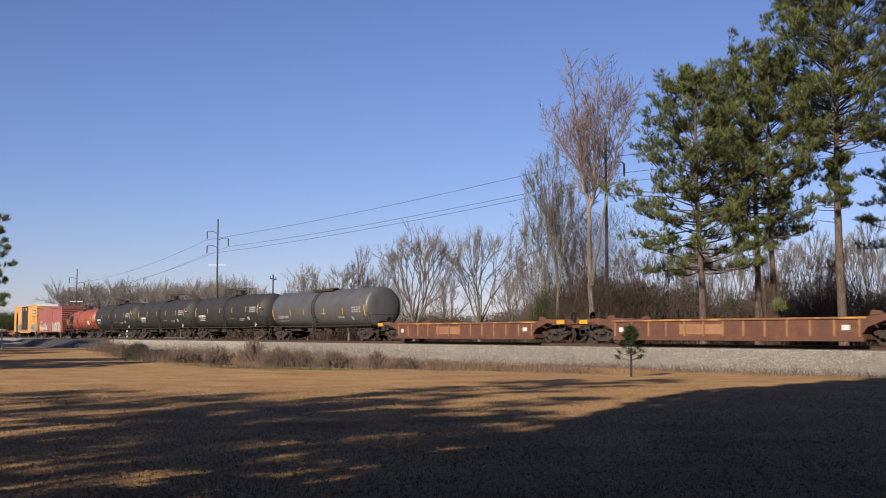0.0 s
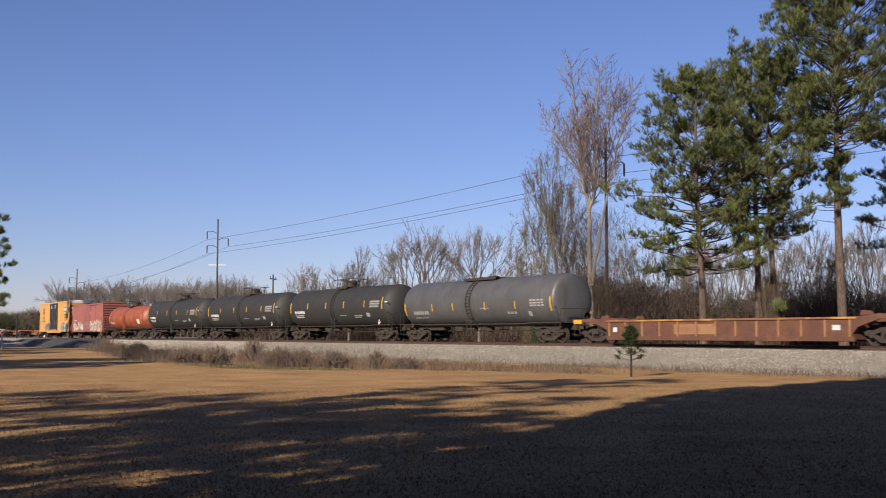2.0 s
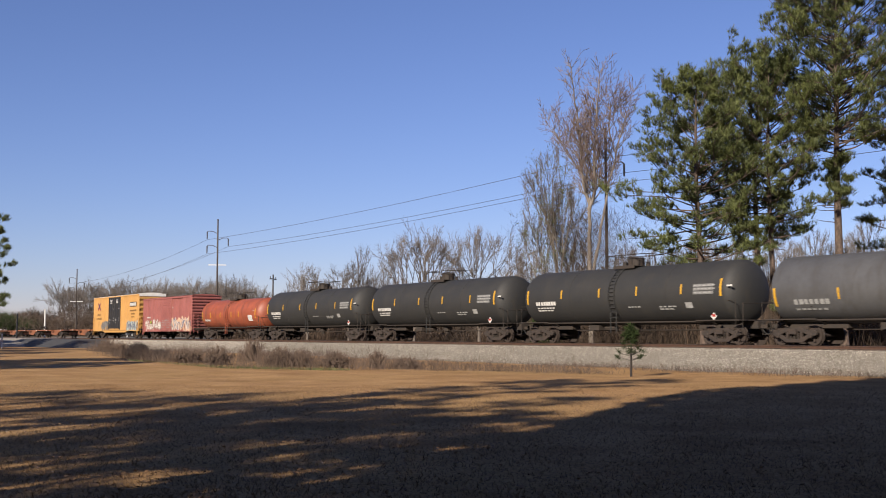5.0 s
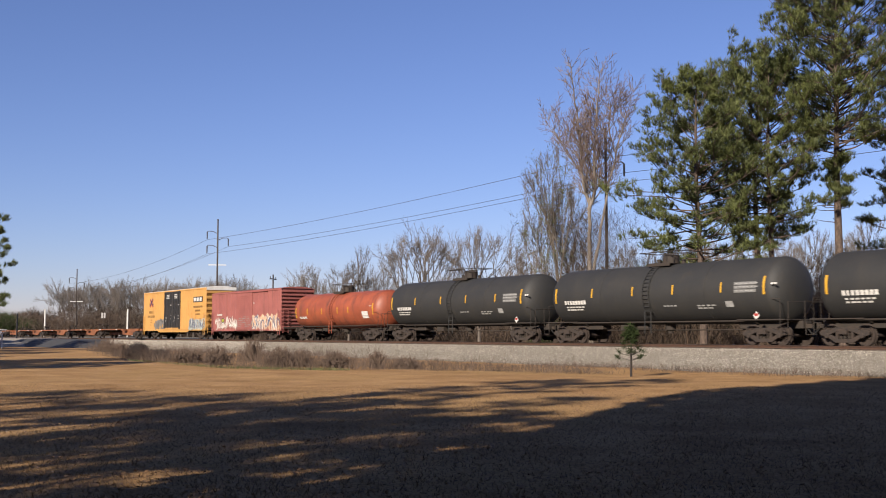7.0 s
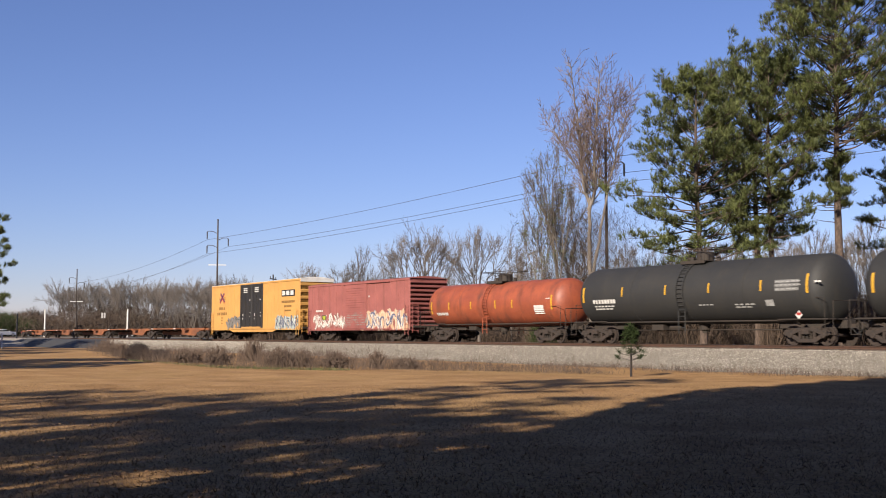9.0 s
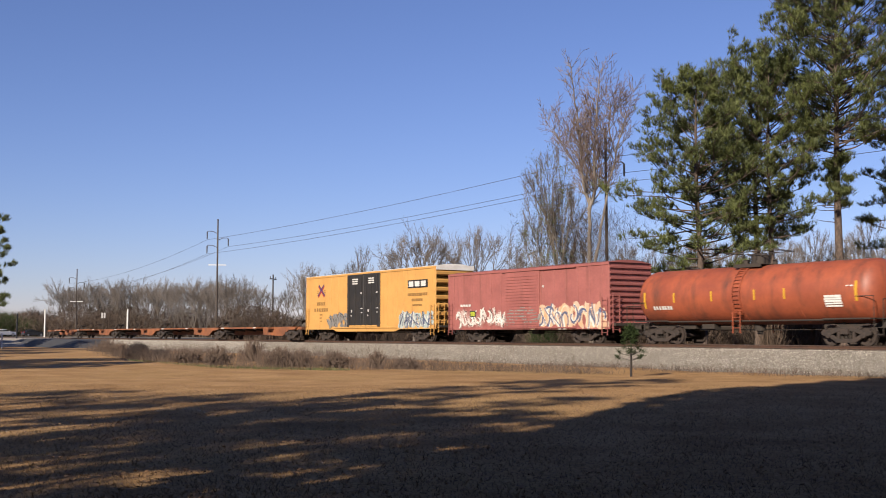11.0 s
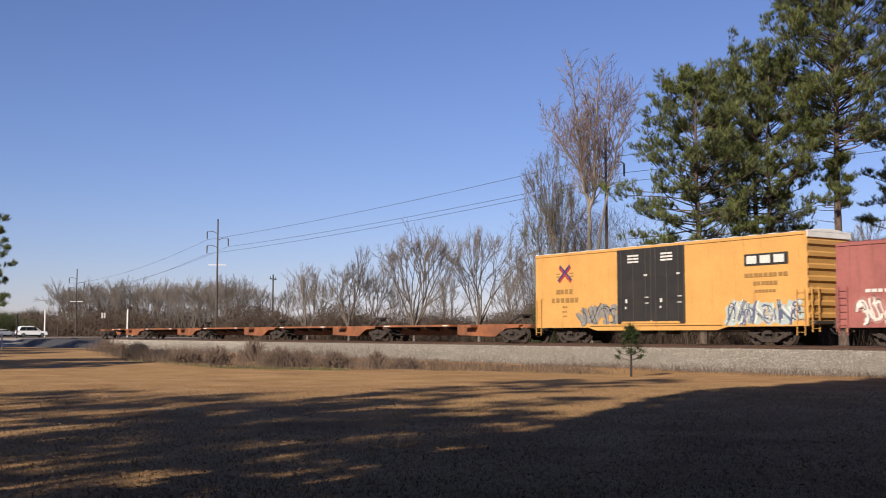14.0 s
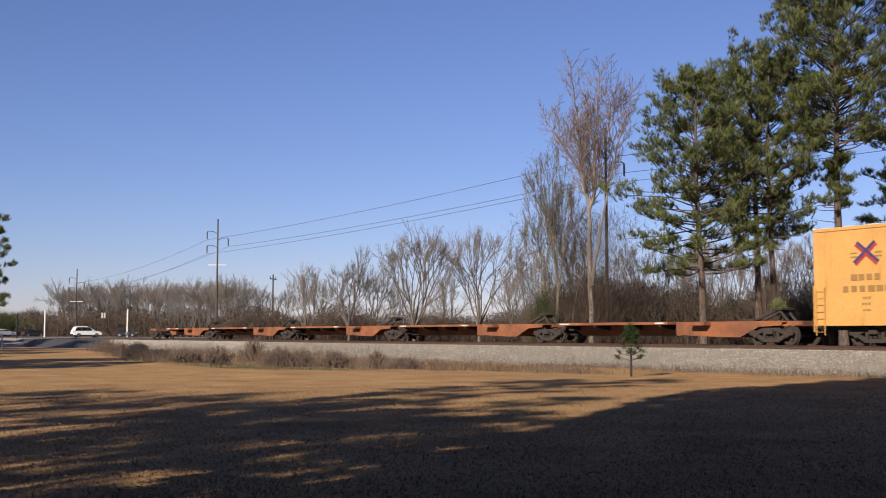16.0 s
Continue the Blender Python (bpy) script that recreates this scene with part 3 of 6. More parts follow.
    if style == "grey":
        part("fittings_dome", Geo().tube((0.4, 0, top - 0.05), (0.4, 0, top + 0.16), 0.36, 0.36, 16), M["dark_steel"], car, bevel=0.02)
        part("valve", Geo().tube((-0.7, 0, top), (-0.7, 0, top + 0.14), 0.2, 0.2, 12), M["dark_steel"], car, bevel=0.02)
        rail_z = 0.18
    else:
        part("fittings_dome", Geo().turned([(top - 0.05, 0.44), (top + 0.42, 0.44), (top + 0.44, 0.47), (top + 0.5, 0.4)], 18, (0.1, 0, 0), "z"), M["dark_steel"], car)
        part("valve", Geo().tube((-0.75, 0, top), (-0.75, 0, top + 0.3), 0.14, 0.14, 10), M["dark_steel"], car, bevel=0.02)
        part("valve", Geo().tube((0.8, 0.2, top), (0.8, 0.2, top + 0.25), 0.12, 0.12, 10), M["dark_steel"], car, bevel=0.02)
        rail_z = 0.62
        g = Geo()
        for y in (-1.0, 1.0):
            g.path([(-1.5, y * 0.7, top + rail_z), (1.5, y * 0.7, top + rail_z)], 0.022, 5)
            for x in (-0.75, -0.3, 0.35, 0.75):
                g.tube((x, y * 0.8, top), (x, y * 0.7, top + rail_z), 0.02, None, 5)
        g.path([(-1.5, -0.7, top + rail_z), (-1.5, 0.7, top + rail_z)], 0.022, 5).path([(1.5, -0.7, top + rail_z), (1.5, 0.7, top + rail_z)], 0.022, 5)
        part("safety_railing", g, M["dark_steel"], car)
    # side ladders that follow the shell
    for sgn in (-1, 1):
        pts = []
        for i in range(9):
            a = radians(-35 + i * 15)
            pts.append((sgn * math.cos(a) * (radius + 0.07), centre + math.sin(a) * (radius + 0.07)))
        pts = [(sgn * 1.42, 0.55), (sgn * 1.42, centre - radius * 0.58)] + pts
        g = Geo()
        xm = -0.32 if style == "grey" else -0.2
        for x in (xm - 0.22, xm + 0.22):
            g.path([(x, y, z) for y, z in pts], 0.03, 5)
        for (ya, za), (yb, zb) in zip(pts, pts[1:]):
            for k in (0.25, 0.75):
                g.tube((xm - 0.22, ya + (yb - ya) * k, za + (zb - za) * k), (xm + 0.22, ya + (yb - ya) * k, za + (zb - za) * k), 0.018, None, 5)
        part("side_ladder", g, M["dark_steel"] if style == "grey" else paint, car)
    # markings on both flanks
    R = radius + 0.012
    def flank(z):
        return -math.sqrt(max(0.01, R * R - (z - centre) ** 2)) - 0.004
    def strip(x, z0, z1, wd=0.1):
        n = 5
        for sgn in (1, -1):
            g = Geo()
            for i in range(n + 1):
                z = z0 + (z1 - z0) * i / n
                y = flank(z) * sgn
                g.v += [(x - wd / 2, y, z), (x + wd / 2, y, z), (x - wd / 2, y + 0.01 * sgn, z), (x + wd / 2, y + 0.01 * sgn, z)]
            for i in range(n):
                q = i * 4
                g.f += [(q, q + 1, q + 5, q + 4), (q, q + 4, q + 6, q + 2), (q + 1, q + 3, q + 7, q + 5)]
            part("reflective_strip", g, M["yellow_strip"], car)
    e = h - 0.95
    zc = centre + 0.08
    if style == "grey":
        zc = centre - 0.34
    elif style == "orange":
        zc = centre - 0.12
    spots = {"grey": (-7.85, -4.49, -2.07, 1.45, 4.52, 7.85), "black": (-7.37, -4.33, -1.2, 1.67, 4.82, 7.37), "orange": (-6.25, -4.2, -1.75, 0.85, 2.55, 6.25)}[style]
    e = spots[-1]
    strip(-e, zc - 0.42, zc + 0.4, 0.13)
    strip(e, zc - 0.32, zc + 0.52, 0.13)
    for x in spots[1:-1]:
        strip(x, zc - 0.16, zc + 0.32)
    if style == "grey":
        bars(car, "lettering", M["grey_mark"], [(-e + 1.0, -e + 2.9, zc - 0.35, 0.22, 7), (-e + 1.0, -e + 2.7, zc - 0.6, 0.08, 6), (e - 1.9, e - 0.5, zc + 0.28, 0.09, 4), (e - 1.9, e - 0.5, zc + 0.12, 0.09, 4), (e - 1.9, e - 0.5, zc - 0.03, 0.09, 4), (e - 4.2, e - 3.2, zc - 0.45, 0.14, 3), (0.95, 1.9, zc - 0.1, 0.06, 4), (e - 2.2, e - 1.7, zc - 0.6, 0.3, 1)], flank)
    elif style == "black":
        bars(car, "lettering", M["white_mark"], [(-e + 0.75, -e + 2.55, zc - 0.5, 0.21, 8), (-e + 0.85, -e + 2.4, zc - 0.68, 0.07, 6), (-e + 0.85, -e + 2.2, zc - 0.82, 0.07, 5), (e + 0.95 - 0.55, e + 0.95 - 0.2, zc + 0.12, 0.08, 2)], flank)
        bars(car, "data_panel", M["panel_grey"], [(e - 1.75, e - 0.1, zc - 0.2, 0.15, 1), (e - 1.75, e - 0.1, zc - 0.02, 0.15, 1), (e - 1.75, e - 0.1, zc + 0.16, 0.14, 1)], flank)
        bars(car, "panel_print", M["grey_mark"], [(e - 1.7, e - 0.3, zc + 0.2, 0.05, 5), (e - 1.7, e - 0.3, zc + 0.04, 0.05, 6), (e - 1.7, e - 0.5, zc - 0.14, 0.05, 4), (0.95, 1.9, zc - 0.75, 0.06, 4), (3.2, 4.4, zc - 0.78, 0.07, 4), (3.2, 4.2, zc - 0.9, 0.07, 3), (5.0, 5.6, zc - 0.85, 0.28, 1)], flank)
        g = Geo()
        x, z = e - 0.55, 1.36
        y = -1.44
        g.v = [(x, y, z - 0.19), (x + 0.19, y, z), (x, y, z + 0.19), (x - 0.19, y, z), (x, y + 0.02, z - 0.19), (x + 0.19, y + 0.02, z), (x, y + 0.02, z + 0.19), (x - 0.19, y + 0.02, z)]
        g.f = [(0, 1, 2, 3), (7, 6, 5, 4), (0, 4, 5, 1), (1, 5, 6, 2), (2, 6, 7, 3), (3, 7, 4, 0)]
        placard = part("hazard_placard", g, M["white_mark"], car, "white and red diamond hazard placard")
        part("placard_band", Geo().box(x - 0.11, x + 0.11, y - 0.006, y - 0.002, z - 0.02, z + 0.1), M["logo_red"], placard)
    else:
        bars(car, "lettering", M["white_mark"], [(-e + 0.55, -e + 1.9, zc - 0.5, 0.18, 7), (e - 0.5, e - 0.1, zc + 0.3, 0.05, 2)], flank)
        g = Geo()
        for i in range(5):
            z = zc - 0.55 + 0.1 * i
            g.box(e - 1.6, e - 0.75, flank(z) - 0.012, flank(z) + 0.05, z, z + 0.1)
        part("data_panel", g, M["white_mark"], car, "white rectangular notice panel")
    CARS.append((car, middle))
    return car


def graffiti(parent, y, x0, x1, z0, z1, mats, seed, letters):
    """Fat overlapping letters sprayed along a side: a fill, then thinner strokes over it."""
    rnd = random.Random(seed)
    w, hh = (x1 - x0) / letters, z1 - z0
    layer = 0
    glyphs = []
    for i in range(letters):
        cx = x0 + (i + 0.5) * w
        up = rnd.uniform(-0.06, 0.08) * hh
        strokes = []
        for k in range(rnd.randint(5, 6)):
            kind = rnd.random()
            if kind < 0.45:
                a = (cx + rnd.uniform(-0.7, 0.7) * w, z0 + up + hh * rnd.uniform(0.0, 0.25))
                c = (cx + rnd.uniform(-0.7, 0.7) * w, z0 + up + hh * rnd.uniform(0.6, 1.0))
                strokes.append([(a[0] + (c[0] - a[0]) * s / 4 + 0.06 * w * math.sin(s * 1.6), a[1] + (c[1] - a[1]) * s / 4) for s in range(5)])
            else:
                a0, sw = rnd.uniform(0, 6.28), rnd.choice((-1, 1)) * rnd.uniform(1.6, 3.6)
                rx, rz = w * rnd.uniform(0.3, 0.55), hh * rnd.uniform(0.18, 0.36)
                mx, mz = cx + rnd.uniform(-0.15, 0.15) * w, z0 + up + hh * rnd.uniform(0.35, 0.65)
                strokes.append([(mx + math.cos(a0 + sw * s / 7) * rx, mz + math.sin(a0 + sw * s / 7) * rz) for s in range(8)])
        glyphs.append(strokes)
    for li, mat in enumerate(mats):
        g = Geo()
        for strokes in glyphs:
            for pts in strokes if li == 0 else strokes[: 4 if li == 1 else 3]:
                sx, sz = (0, 0) if li == 0 else (rnd.uniform(-0.12, 0.12), rnd.uniform(-0.1, 0.1))
                wide = (0.30 if li == 0 else (rnd.uniform(0.03, 0.055) if mat is M["spray_black"] else rnd.uniform(0.05, 0.11))) * hh / 1.2
                rows = []
                for q, (px, pz) in enumerate(pts):
                    ax, az = pts[max(q - 1, 0)]
                    bx, bz = pts[min(q + 1, len(pts) - 1)]
                    dx, dz = bx - ax, bz - az
                    ln = math.hypot(dx, dz) + 1e-6
                    tw = wide * rnd.uniform(0.75, 1.2) / 2
                    rows.append(((px + sx - dz / ln * tw, min(max(pz + sz + dx / ln * tw, z0 - 0.03), z1 + 0.12)), (px + sx + dz / ln * tw, min(max(pz + sz - dx / ln * tw, z0 - 0.03), z1 + 0.12))))
                layer += 1
                yl = y - 0.003 - 0.004 * li - 0.00004 * (layer % 60)
                k = len(g.v)
                for l, r in rows:
                    g.v += [(l[0], yl, l[1]), (r[0], yl, r[1])]
                g.f += [(k + 2 * q, k + 2 * q + 1, k + 2 * q + 3, k + 2 * q + 2) for q in range(len(rows) - 1)]
        tagged(part("graffiti", g, mat, parent, "sprayed graffiti letters"), kind="stuff")


def ribbed_end(name, parent, mat, x, sgn, half, z0, z1, n):
    """A car end of pressed horizontal ribs."""
    out = []
    pitch = (z1 - z0) / n
    for i in range(n):
        z = z0 + pitch * i
        out += [(x, z), (x, z + pitch * 0.35), (x + sgn * 0.09, z + pitch * 0.5), (x + sgn * 0.09, z + pitch * 0.8), (x, z + pitch * 0.95)]
    out += [(x, z1), (x - sgn * 0.04, z1), (x - sgn * 0.04, z0)]
    g = Geo().prism(out, -half, half)
    return part(name, g, mat, parent)


def box_car(middle, label, paint, length, z0, z1, half_over, kind):
    car = thing("boxcar", label, "boxcar", "boxcars of the train")
    h, w = length / 2, 1.52
    part("car_body", Geo().box(-h + 0.05, h - 0.05, -w, w, z0 + 0.05, z1 - 0.02), paint, car)
    for sgn in (-1, 1):
        ribbed_end("end_wall", car, paint, sgn * (h - 0.05), sgn, w - 0.02, z0 + 0.1, z1 - (0.28 if kind == "yellow" else 0.15), 7 if kind == "yellow" else 11)
        truck(car, sgn * (h - 2.55))
        coupler(car, sgn * half_over, sgn)
        for y in (-1.0, 1.0):
            g = Geo()
            xx = sgn * (h + 0.13)
            for yy in (y * 1.42, y * 0.95):
                g.box(xx - 0.02, xx + 0.02, yy - 0.02, yy + 0.02, 0.6, 2.6)
            for i in range(6):
                g.tube((xx, y * 1.42, 0.75 + i * 0.34), (xx, y * 0.95, 0.75 + i * 0.34), 0.014, None, 5)
            part("end_ladder", g, paint, car)
        ladder("side_ladder", car, paint, sgn * (h - 0.12), sgn * (h - 0.55), -w - 0.09, 0.45, 2.5, 7)
        part("end_beam", Geo().box(min(sgn * h, sgn * (h + 0.28)), max(sgn * h, sgn * (h + 0.28)), -1.4, 1.4, 0.95, 1.1), M["dark_steel"], car, bevel=0.01)
        if kind == "yellow":
            part("end_cap", Geo().box(min(sgn * (h - 0.04), sgn * (h + 0.03)), max(sgn * (h - 0.04), sgn * (h + 0.03)), -w, w, z1 - 0.26, z1 + 0.05), M["roof_white"], car, "white top panel of the end wall", bevel=0.01)
        part("corner_post", Geo().box(min(sgn * h, sgn * (h - 0.12)), max(sgn * h, sgn * (h - 0.12)), -w - 0.03, -w + 0.05, z0, z1), paint, car, bevel=0.01)
    part("centre_sill", Geo().box(-half_over + 0.6, half_over - 0.6, -0.3, 0.3, 0.68, 1.0), M["dark_steel"], car, bevel=0.02)
    part("brake_gear", Geo().tube((-1.6, -0.7, 0.72), (-0.7, -0.7, 0.72), 0.2).box(0.3, 0.9, -0.95, -0.5, 0.5, 0.85).tube((-h + 4, -0.5, 0.62), (h - 4, -0.5, 0.62), 0.025), M["dark_steel"], car)
    # side sill, top chord and roof
    if kind == "yellow":
        sill = [(-h, z0 + 0.22), (-h, z0), (-h * 0.52, z0), (-h * 0.45, z0 - 0.16), (h * 0.45, z0 - 0.16), (h * 0.52, z0), (h, z0), (h, z0 + 0.22)]
    else:
        sill = [(-h, z0 + 0.2), (-h, z0), (h, z0), (h, z0 + 0.2)]
    for y in (-w, w):
        part("side_sill", Geo().prism(sill, y - 0.03, y + 0.03), paint, car)
        part("top_chord", Geo().box(-h, h, y - 0.05, y + 0.05, z1 - 0.14, z1), paint, car, bevel=0.012)
    roof_mat = M["roof_white"] if kind == "yellow" else paint
    roof = part("roof", Geo().prism([(-w - 0.02, z1), (w + 0.02, z1), (w * 0.5, z1 + 0.1), (0, z1 + 0.13), (-w * 0.5, z1 + 0.1)], -h - 0.04, h + 0.04, "x"), roof_mat, car)
    n = 16
    for i in range(n + 1):
        x = -h + 0.1 + (2 * h - 0.2) * i / n
        part("roof_rib", Geo().prism([(-w, z1 + 0.0), (w, z1 + 0.0), (w * 0.5, z1 + 0.135), (0, z1 + 0.165), (-w * 0.5, z1 + 0.135)], x - 0.05, x + 0.05, "x"), roof_mat, roof)
    # posts on the sides
    if kind == "yellow":
        dx0, dx1 = -2.55, 2.22
        posts = [-h + 4.2, -h + 5.4, h - 6.3, h - 5.0, h - 4.1]
        for y in (-w, w):
            for x in posts:
                part("side_post", Geo().box(x - 0.05, x + 0.05, y - 0.022, y + 0.022, z0 + 0.2, z1 - 0.14), paint, car, bevel=0.006)
            part("corner_sheet", Geo().box(-h + 0.06, -h + 4.15, y - 0.012, y + 0.012, z0 + 0.2, z1 - 0.14), paint, car)
        for y in (-w, w):
            s = -1 if y < 0 else 1
            for a, b in ((dx0, -0.06), (-0.04, dx1)):
                door = part("door", Geo().box(a, b, y - 0.09, y + 0.09, z0 + 0.18, z1 - 0.12), M["door_black"], car, "black sliding plug door", bevel=0.015)
                g = Geo()
                for x in (a + 0.35, (a + b) / 2, b - 0.35):
                    g.tube((x, y + s * 0.11, z0 + 0.25), (x, y + s * 0.11, z1 - 0.2), 0.016, None, 6)
                part("lock_rod", g, M["door_black"], door)
                g = Geo()
                for i in range(4):
                    z = z0 + 0.3 + i * (z1 - z0 - 0.6) / 3.2
                    g.box(a + 0.06, b - 0.06, y + s * 0.085, y + s * 0.105, z, z + 0.05)
                part("door_rib", g, M["door_black"], door)
                g = Geo()
                for x, z, ww, hh in ((a + 0.65, z0 + 1.25, 0.14, 0.2), (a + 0.62, z0 + 0.95, 0.1, 0.12), (b - 0.42, z0 + 1.5, 0.3, 0.05), (b - 0.42, z0 + 1.2, 0.28, 0.05), (b - 0.45, z0 + 2.6, 0.22, 0.1)):
                    g.box(x, x + ww, y + s * 0.112, y + s * 0.116, z, z + hh)
                for r in range(3):
                    g.box((a + b) / 2 - 0.42, (a + b) / 2 + 0.4, y + s * 0.112, y + s * 0.116, z1 - 0.52 - r * 0.16, z1 - 0.43 - r * 0.16)
                tagged(part("door_stencil", g, M["white_mark"], door), kind="stuff")
            part("door_sill", Geo().box(dx0 + 0.3, dx1 - 0.3, y - 0.1, y + 0.1, z0 + 0.18, z0 + 0.34), M["box_yellow"], car, bevel=0.01)
            part("door_track", Geo().box(dx0 - 2.2, dx1 + 2.4, y - 0.1, y + 0.1, z0 + 0.08, z0 + 0.16), paint, car, bevel=0.01)
        # emblem of crossed bands, dark name plate and lettering
        ex, ez = -h + 2.6, z0 + 2.95
        for ang, mat, off in ((50, "logo_red", 0.0), (-50, "logo_red", 0.0), (50, "logo_blue", 0.13), (-50, "logo_blue", -0.13)):
            mtx = Matrix.Translation((ex, -w - 0.026 - abs(off) * 0.02, ez)) @ Matrix.Rotation(radians(90 - ang), 4, "Y")
            part("emblem", Geo().box(-0.66, 0.66, -0.002, 0.002, -0.06 + off, 0.06 + off, mtx), M[mat], car, "red and blue crossed-band emblem")
        for sx in (-0.585, 0.585):
            for sz in (0.07, -0.09):
                part("emblem", Geo().box(ex + sx - 0.165, ex + sx + 0.165, -w - 0.028, -w - 0.02, ez + sz - 0.03, ez + sz + 0.03), M["brown_mark"], car)
        bars(car, "lettering", M["brown_mark"], [(ex - 0.75, ex + 0.75, z0 + 1.88, 0.26, 4), (ex - 1.15, ex + 1.25, z0 + 1.4, 0.26, 6), (ex - 0.2, ex + 0.2, z0 + 1.1, 0.1, 3), (ex - 0.25, ex + 0.2, z0 + 0.85, 0.1, 3), (ex - 0.2, ex + 0.2, z0 + 0.6, 0.08, 3), (h - 3.5, h - 1.0, z0 + 2.25, 0.18, 9), (h - 3.0, h - 1.6, z0 + 1.88, 0.17, 6), (h - 2.9, h - 1.7, z0 + 1.55, 0.12, 6)], -w - 0.03)
        plate = part("name_plate", Geo().box(h - 3.5, h - 1.0, -w - 0.03, -w - 0.024, z0 + 2.78, z0 + 3.32), M["spray_black"], car, "black plate with white block shapes")
        for i in range(3):
            x = h - 3.4 + i * 0.78
            part("plate_block", Geo().box(x + 0.04, x + 0.62, -w - 0.038, -w - 0.032, z0 + 2.87, z0 + 3.23), M["white_mark"], plate)
        graffiti(car, -w - 0.03, -h + 3.7, -2.6, z0 + 0.1, z0 + 1.3, [M["spray_grey"], M["spray_grey"], M["spray_black"]], 3, 5)
        graffiti(car, -w - 0.03, h - 4.6, h - 0.3, z0 + 0.06, z0 + 1.2, [M["spray_teal"], M["spray_white"], M["spray_black"], M["spray_blue"]], 9, 8)
    else:
        for y in (-w, w):
            for i in range(15):
                x = -h + 0.6 + (2 * h - 1.2) * i / 14
                if -1.6 < x < 1.9:
                    continue
                part("side_post", Geo().box(x - 0.06, x + 0.06, y - 0.03, y + 0.03, z0 + 0.2, z1 - 0.14), paint, car, bevel=0.012)
            s = -1 if y < 0 else 1
            door = part("door", Geo().box(-1.5, 1.75, y - 0.08, y + 0.08, z0 + 0.15, z1 - 0.18), paint, car, "faded red sliding door with pressed ribs", bevel=0.012)
            for i in range(17):
                z = z0 + 0.3 + i * (z1 - z0 - 0.6) / 17
                part("door_rib", Geo().box(-1.4, 1.65, y + s * 0.07, y + s * 0.11, z, z + 0.08), paint, door)
            part("door_track", Geo().box(-1.8, 5.0, y - 0.13, y + 0.13, z1 - 0.16, z1 - 0.1).box(-1.8, 5.0, y - 0.1, y + 0.1, z0 + 0.06, z0 + 0.13), paint, car)
        bars(car, "lettering", M["white_mark"], [(-h + 1.4, -h + 2.6, z0 + 1.45, 0.14, 4), (2.0, 2.2, z0 + 2.4, 0.12, 1)], -w - 0.035)
        graffiti(car, -w - 0.035, -h + 1.0, -h + 6.1, z0 + 0.05, z0 + 1.3, [M["spray_rose"], M["spray_white"], M["spray_black"], M["spray_white"]], 21, 8)
        graffiti(car, -w - 0.035, h - 6.9, h - 0.3, z0 + 0.02, z0 + 1.45, [M["spray_peach"], M["spray_cream"], M["spray_white"], M["spray_blue"]], 33, 9)
        graffiti(car, -w - 0.085, -1.4, 1.7, z0 + 0.25, z0 + 1.2, [M["spray_grey"], M["box_red"], M["box_red"]], 35, 3)
        part("graffiti", Geo().box(-h + 2.55, -h + 3.0, -w - 0.06, -w - 0.05, z0 + 0.85, z0 + 1.12), M["spray_lime"], car, "lime green sprayed patch")
        part("graffiti", Geo().box(-h + 2.45, -h + 3.1, -w - 0.052, -w - 0.045, z0 + 0.8, z0 + 1.18), M["spray_black"], car)
    CARS.append((car, middle))
    return car


